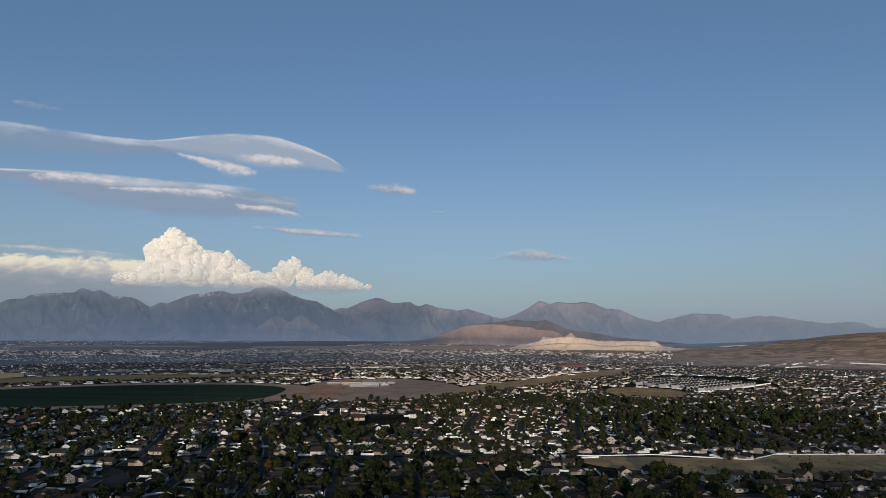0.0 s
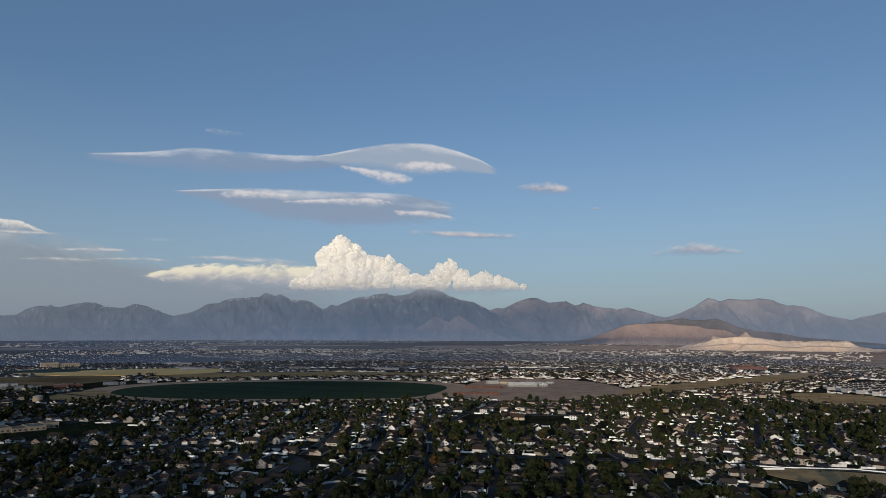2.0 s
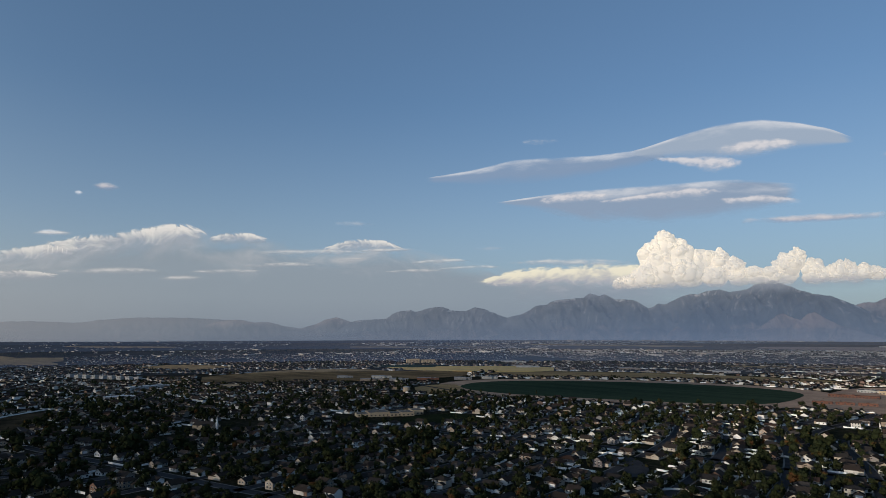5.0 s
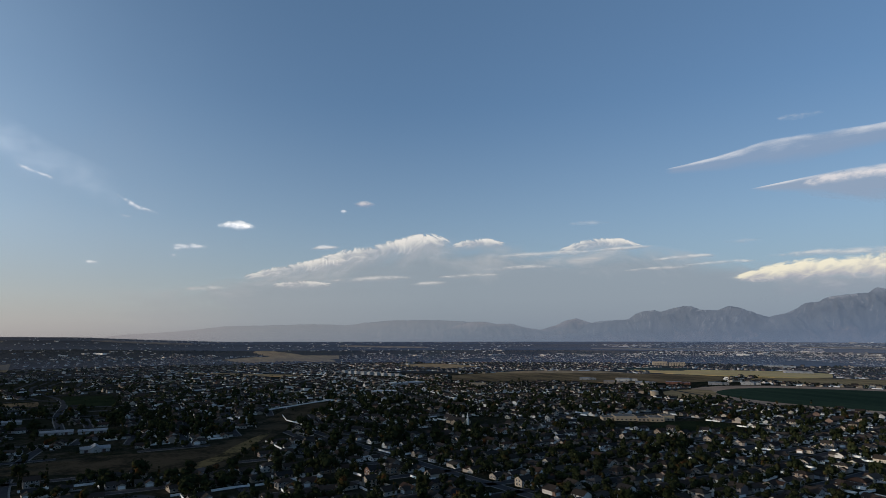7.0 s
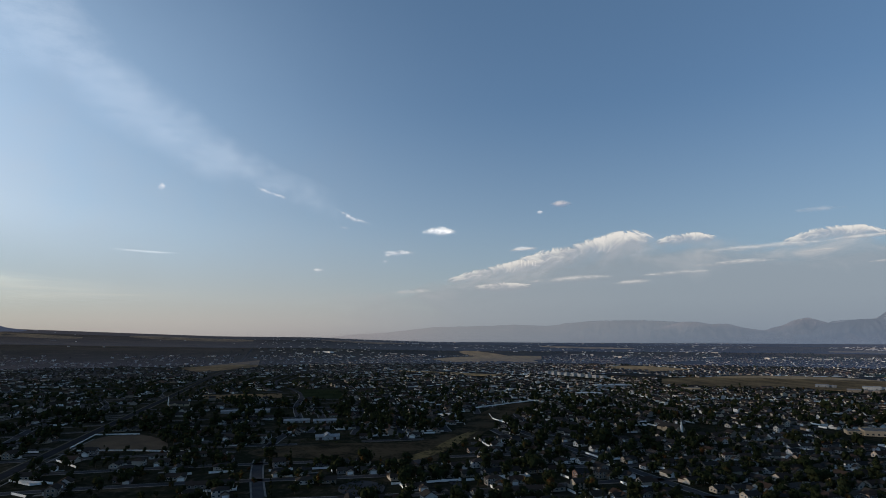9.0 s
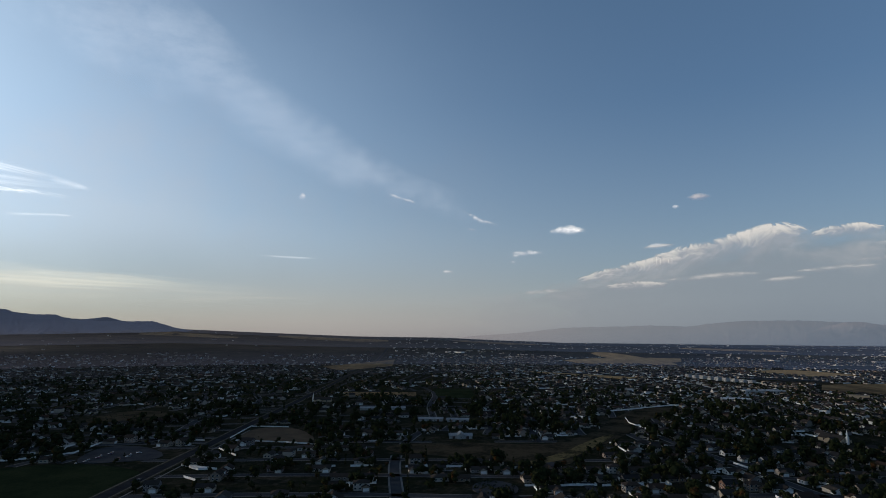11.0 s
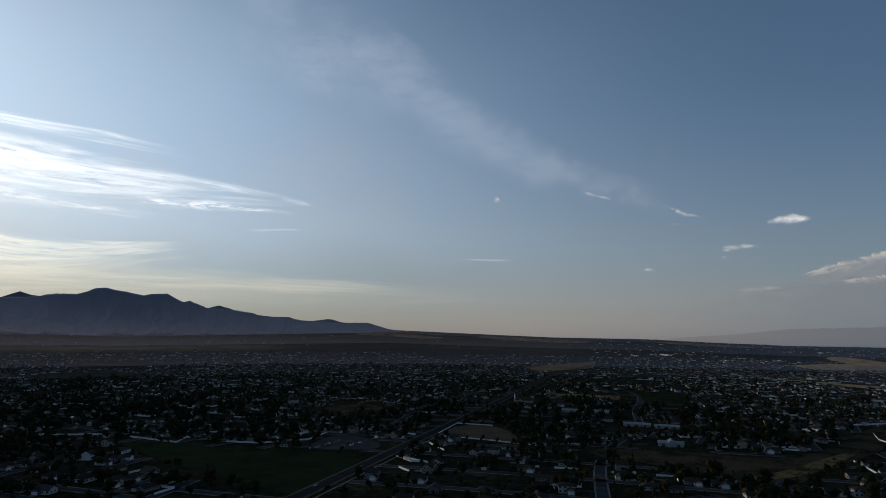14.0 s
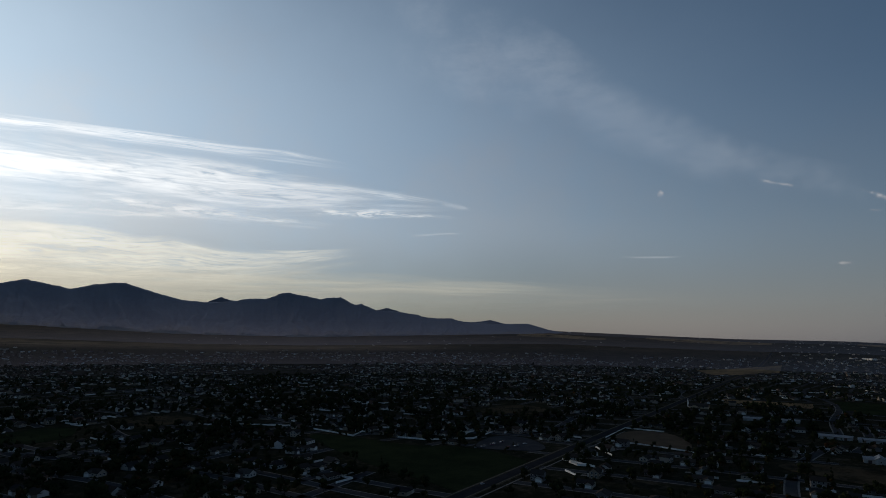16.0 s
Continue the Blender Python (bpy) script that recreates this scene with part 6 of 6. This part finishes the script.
def flat_block(name, label, category, blocks, mat, roof_mat, x, y, deg, storeys=1, gaps=5.0):
    """A large flat-roofed building: blocks are (x0, x1, y0, y1, height); parapets, roof decks and window bands."""
    ob = tagged(new(name), label, category)
    for x0, x1, y0, y1, h in blocks:
        part("wall", join(box(x0, x1, y0, y1, -0.4, h), box(x0 - 0.15, x1 + 0.15, y0 - 0.15, y0 + 0.25, h, h + 0.6), box(x0 - 0.15, x1 + 0.15, y1 - 0.25, y1 + 0.15, h, h + 0.6),
                          box(x0 - 0.15, x0 + 0.25, y0 + 0.25, y1 - 0.25, h, h + 0.6), box(x1 - 0.25, x1 + 0.15, y0 + 0.25, y1 - 0.25, h, h + 0.6)), mat, ob)
        part("roof", join(box(x0 + 0.25, x1 - 0.25, y0 + 0.25, y1 - 0.25, h, h + 0.15), box((x0 + x1) / 2 - 2, (x0 + x1) / 2 + 2, (y0 + y1) / 2 - 1.5, (y0 + y1) / 2 + 1.5, h + 0.15, h + 1.7)), roof_mat, ob)
        n = max(2, int((x1 - x0) / gaps))
        for lvl in range(max(1, int(h / 4))):
            z = 1.1 + 3.6 * lvl
            for k in range(n):
                c = x0 + (k + 0.5) * (x1 - x0) / n
                for s, yy in ((-1, y0), (1, y1)):
                    part("window", box(c - 1.1, c + 1.1, yy - 0.07, yy + 0.07, z, z + 1.7), M_glass, ob)
    ob.matrix_world = at(x * K, y * K, deg)
    return ob


flat_block("school", "low tan school building with flat roofs", "school", [(-34, -6, -14, 14, 5.5), (-6, 10, -18, 4, 4), (10, 28, -20, 8, 4.8), (28, 44, -10, 12, 6), (-50, -34, -10, 10, 3.8)], M_tan, M_concrete, -466, 420, 62)
flat_block("school", "white and blue school under construction on bare soil", "school", [(-60, -34, -16, 16, 4.6), (-34, -20, -10, 12, 3.4), (20, 48, -14, 16, 5), (52, 70, -10, 10, 3.6), (74, 90, -6, 10, 4.4)], M_barn, M_concrete, -138, 1000, 4)
flat_block("school_wing", "unfinished wing with blue roofing panels", "school", [(-20, 20, -12, 12, 6)], M_tan, M_steel_blue, -140, 985, 4)
flat_block("low_shed", "low reddish site shed on graded soil", "shed", [(-38, 38, -6, 6, 4)], M_brick, M_brick, -168, 905, 2)
flat_block("school_wing", "pale new school wing on graded soil", "school", [(-40, 22, -12, 14, 6.5), (26, 44, -10, 10, 5)], M_barn, M_metal, -112, 955, 14)
flat_block("site_office", "row of low red site sheds on bare soil", "shed", [(-44, -16, -4, 4, 3.4), (-12, 14, -4, 4, 3.4), (18, 44, -4, 4, 3.4)], M_brick, M_brick, -160, 812, 9, gaps=8.0)
flat_block("warehouse", "long white building at the foot of a dry hill", "warehouse", [(-80, -10, -9, 9, 5), (0, 66, -9, 9, 5)], M_barn, M_tin, 535, 1502, 29, gaps=12.0)
flat_block("shop", "long low shop with a pale roof", "shop", [(-42, 42, -12, 12, 6)], M_barn, M_metal, -940, 375, 95, gaps=12.0)
flat_block("shop", "low tan shop building beside the shops' car park", "shop", [(-18, 18, -9, 9, 7)], M_tan, M_concrete, -865, 462, 65, gaps=9.0)
flat_block("store", "large store with a pale flat roof", "shop", [(-24, 24, -14, 14, 6)], M_tin, M_metal, -812, 291, 77, gaps=12.0)
flat_block("sports_hall", "large hall with orange-red walls", "hall", [(-52, 52, -16, 16, 8), (-20, 24, 16, 30, 11)], M_brick, M_brick, 312, 1523, 6)
flat_block("office_building", "long tan office building with flat roof", "building", [(-52, -4, -14, 14, 15), (2, 56, -14, 14, 12)], M_tan, M_concrete, -1187, 1170, 54)
flat_block("barn", "long pale shed beside the creek", "barn", [(-16, 16, -7, 7, 4.5)], M_metal, M_metal, -618, 80, 40)
for i in range(9):
    f = i / 8
    flat_block("apartment_block", "white three-storey apartment block in a row", "building", [(-7, 7, -6, 6, 8)], M_barn, M_tin, -1277 + 159 * f, 371 + 58 * f, 22, gaps=6.0)

M_shop = surface('shop_stucco', (0.24, 0.20, 0.165), (0.17, 0.145, 0.12), 0.1, 1.0)
WARE = {M_trim: M_barn, M_tan: M_shop, M_metal: M_tin, M_brick: M_brick}
for x, y, deg, a, c, h, m in ((-851, 1184, 34, 95, 34, 8, M_trim), (-1010, 1340, 40, 120, 40, 9, M_trim), (-640, 1260, 26, 80, 30, 8, M_tan), (-450, 1290, 18, 90, 30, 8, M_trim), (-785, 725, 48, 60, 28, 7, M_metal),
                              (-815, 690, 50, 70, 26, 7, M_tan), (-760, 768, 46, 66, 26, 7, M_brick), (-722, 815, 44, 54, 26, 7, M_metal), (-850, 742, 50, 64, 30, 8, M_trim), (-300, 1360, 12, 84, 30, 8, M_tan),
                              (-900, 700, 50, 50, 24, 7, M_metal), (-120, 1420, 6, 70, 26, 7, M_metal), (-700, 860, 40, 50, 24, 7, M_trim)):
    flat_block("warehouse", "long low %s commercial building with flat roof" % {M_trim: "white", M_tan: "tan", M_metal: "grey", M_brick: "brick"}[m], "warehouse",
               [(-a * 0.4, a * 0.12, -c / 2, c / 2, h * 0.7), (a * 0.12, a * 0.4, -c / 2 + 4, c / 2 - 3, h * 0.55)], WARE[m], M_tin, x, y, deg, gaps=14.0)
for x, y, deg, a, c, label in ((-507, -30, 96, 26, 12, "large white farmhouse shed"), (-603, -64, 92, 34, 10, "long pale stable with metal roof"), (-600, -38, 94, 30, 10, "long pale stable with metal roof"),
                               (-685, -125, 98, 70, 10, "very long low white barn"), (-410, -542, 60, 22, 9, "low shed with shiny pale roof")):
    ob = tagged(new("barn"), label, "barn")
    wing = "farmhouse" in label
    part("wall", join(gabled(-a / 2, a / 2, -c / 2, c / 2, 3.2, c * 0.18), *([gabled(-4, 4, -c / 2 - 3, c / 2 + 3, 4.0, 2.6, "y")] if wing else [])), M_barn, ob)
    part("roof", join(gable_roof(-a / 2, a / 2, -c / 2, c / 2, 3.2, c * 0.18), *([gable_roof(-4, 4, -c / 2 - 3, c / 2 + 3, 4.0, 2.6, "y")] if wing else [])), M_tin, ob)
    for q in (-0.3, 0.0, 0.3):
        part("door", box(a * q - 1.5, a * q + 1.5, -c / 2 - 0.06, -c / 2 + 0.02, 0, 2.7), M_door, ob)
    ob.matrix_world = at(x * K, y * K, deg)

bush_x, bush_y = [], []
for o in OPEN:
    ox, oy = np.array(o)[:, 0], np.array(o)[:, 1]
    if np.hypot(ox.mean(), oy.mean()) < 1500 and not (inside(ox.mean(), oy.mean(), metres([(-690, 640), (-200, 640), (-200, 1000), (-690, 1000)]))):
        bx, by = rs.uniform(ox.min(), ox.max(), 150), rs.uniform(oy.min(), oy.max(), 150)
        g = inside(bx, by, o) & (waves(bx, by, 1 / 40, 1.0) > 0.0)
        bush_x += list(bx[g][:60])
        bush_y += list(by[g][:60])
bush_x, bush_y = np.array(bush_x), np.array(bush_y)
lawn = inside(bush_x, bush_y, metres([(-460, -420), (-460, -190), (-260, -185), (-260, -420)])) | inside(bush_x, bush_y, metres([(-560, -220), (-560, -120), (-460, -120), (-460, -220)]))
bush_x, bush_y = bush_x[~lawn], bush_y[~lawn]
merged("scrub_bushes", "low dry bushes scattered over open ground", "bushes", [(*FAR_TREES[k], np.stack([bush_x[k::4], bush_y[k::4], land(bush_x[k::4], bush_y[k::4]), bush_x[k::4], rs.uniform(0.12, 0.35, len(bush_x[k::4]))], 1)) for k in range(4)], M_leaf_far)

for sx in (599, 610):
    silo = tagged(new("silo"), "tall white silo beside another at the hill's foot", "silo", group="pair of silos")
    part("wall", drum(3.4, -0.3, 15.5, 20), M_barn, silo)
    part("roof", drum(3.6, 15.5, 17.4, 20, r2=0.5), M_metal, silo)
    silo.matrix_world = at(sx * K, 1545 * K)
tank = tagged(new("water_tank"), "round cream water tank with shallow roof", "tank")
part("wall", drum(7.4, -0.3, 8.6, 32), M_tan, tank)
part("roof", drum(7.7, 8.6, 9.8, 32, r2=0.6), M_metal, tank)
part("vent", drum(0.5, 9.8, 10.6, 10), M_metal, tank)
tank.matrix_world = at(-633 * K, 598 * K)


M_terrace = varied('terrace_siding', [(0.0, (0.36, 0.35, 0.34)), (0.4, (0.18, 0.18, 0.19)), (0.7, (0.46, 0.45, 0.43)), (1.0, (0.25, 0.235, 0.21))], dirt=0.15)
M_slate = surface('dark_shingle', (0.03, 0.031, 0.034), (0.045, 0.045, 0.048), 0.4, 3.0)


def terrace_house():
    ob = tagged(new("terrace_house"), "narrow three-storey terrace house with dark gabled roof", "house", group="rows of terrace houses")
    part("wall", gabled(-4.3, 4.3, -6, 6, 8.0, 2.6, "y"), M_terrace, ob)
    part("roof", gable_roof(-4.3, 4.3, -6, 6, 8.0, 2.6, "y", 0.4), M_slate, ob)
    part("garage_door", box(-2.6, 2.6, -6.07, -5.95, 0, 2.4), M_trim, ob)
    for z in (3.6, 6.3):
        for x in (-2.1, 2.1):
            part("window", box(x - 0.8, x + 0.8, -6.07, -5.95, z, z + 1.5), M_glass, ob)
    return ob


th, first = terrace_house(), True
o, du, dv = np.array([362.0, 876.0]) * K, np.array([0.77, 0.62]), np.array([-0.47, 0.88])
for row in range(7):
    for k in range(15):
        x, y = o + du * (14 + k * 15.5) + dv * (16 + row * 34)
        if inside(x, y, TERRACES) and (row * 5 + k) % 9 != 8:
            m = at(x, y, math.degrees(math.atan2(du[1], du[0])) + (180 if row % 2 else 0))
            if first:
                th.matrix_basis, first = m, False
            else:
                copy_thing(th, m)


# ---------------------------------------------------------------- cars
def car_thing():
    ob = tagged(new("car"), "parked family car on pale concrete", "car", group="parked cars")
    prof = [(-2.25, 0.35), (-2.3, 0.75), (-1.9, 0.92), (-1.2, 0.98), (1.9, 1.0), (2.25, 0.85), (2.3, 0.4)]
    n = len(prof)
    v = [(x, s * 0.9, z) for s in (-1, 1) for x, z in prof]
    f = [tuple(range(n)), tuple(range(2 * n - 1, n - 1, -1))] + [(i, i + n, (i + 1) % n + n, (i + 1) % n) for i in range(n)]
    part("body", (v, f), M_car, ob)
    v = [(x, s * w, z) for s in (-1, 1) for x, z, w in ((-1.25, 0.97, 0.86), (-0.6, 1.48, 0.68), (1.1, 1.5, 0.68), (1.95, 1.0, 0.86))]
    part("cabin", (v, [(0, 1, 2, 3), (7, 6, 5, 4), (0, 4, 5, 1), (1, 5, 6, 2), (2, 6, 7, 3)]), M_glass, ob, "dark glazed cabin")
    for x in (-1.45, 1.45):
        for y in (-0.92, 0.7):
            part("wheel", drum_y(0.34, x, y, y + 0.22, 0.34), M_tyre, ob)
    return ob


car, first = car_thing(), True
spots = [(-418 * K + 9 * (i % 7), -262 * K + 24 * (i // 7) + 3 * (i % 2), 40 + 90 * (i % 2)) for i in range(12)]
for i in range(NEAR):
    w, d, h, rise, hip, gw, reach, side, chim = PLANS[int(plan[i])]
    if rs.rand() < 0.22:
        lx, ly = (w - gw) / 2 * side + rs.choice([-1.4, 1.4]), -d / 2 - reach - 3.4
        c, s_ = math.cos(spin[i]), math.sin(spin[i])
        spots.append((px[i] + lx * c - ly * s_, py[i] + lx * s_ + ly * c, math.degrees(spin[i]) + 90))
for x in np.linspace(-420, -1000, 9):
    spots.append((x, main_road(x) + (2.6 if rs.rand() < 0.5 else -2.6), 6))
for x, y, deg in spots[:75]:
    m = at(x, y, deg, 0.45 if abs(y - main_road(x)) < 6 or inside(x, y, metres([(-450, -210), (-378, -210), (-378, -290), (-450, -290)])) else 0.15)
    if first:
        car.matrix_basis, first = m, False
    else:
        copy_thing(car, m)
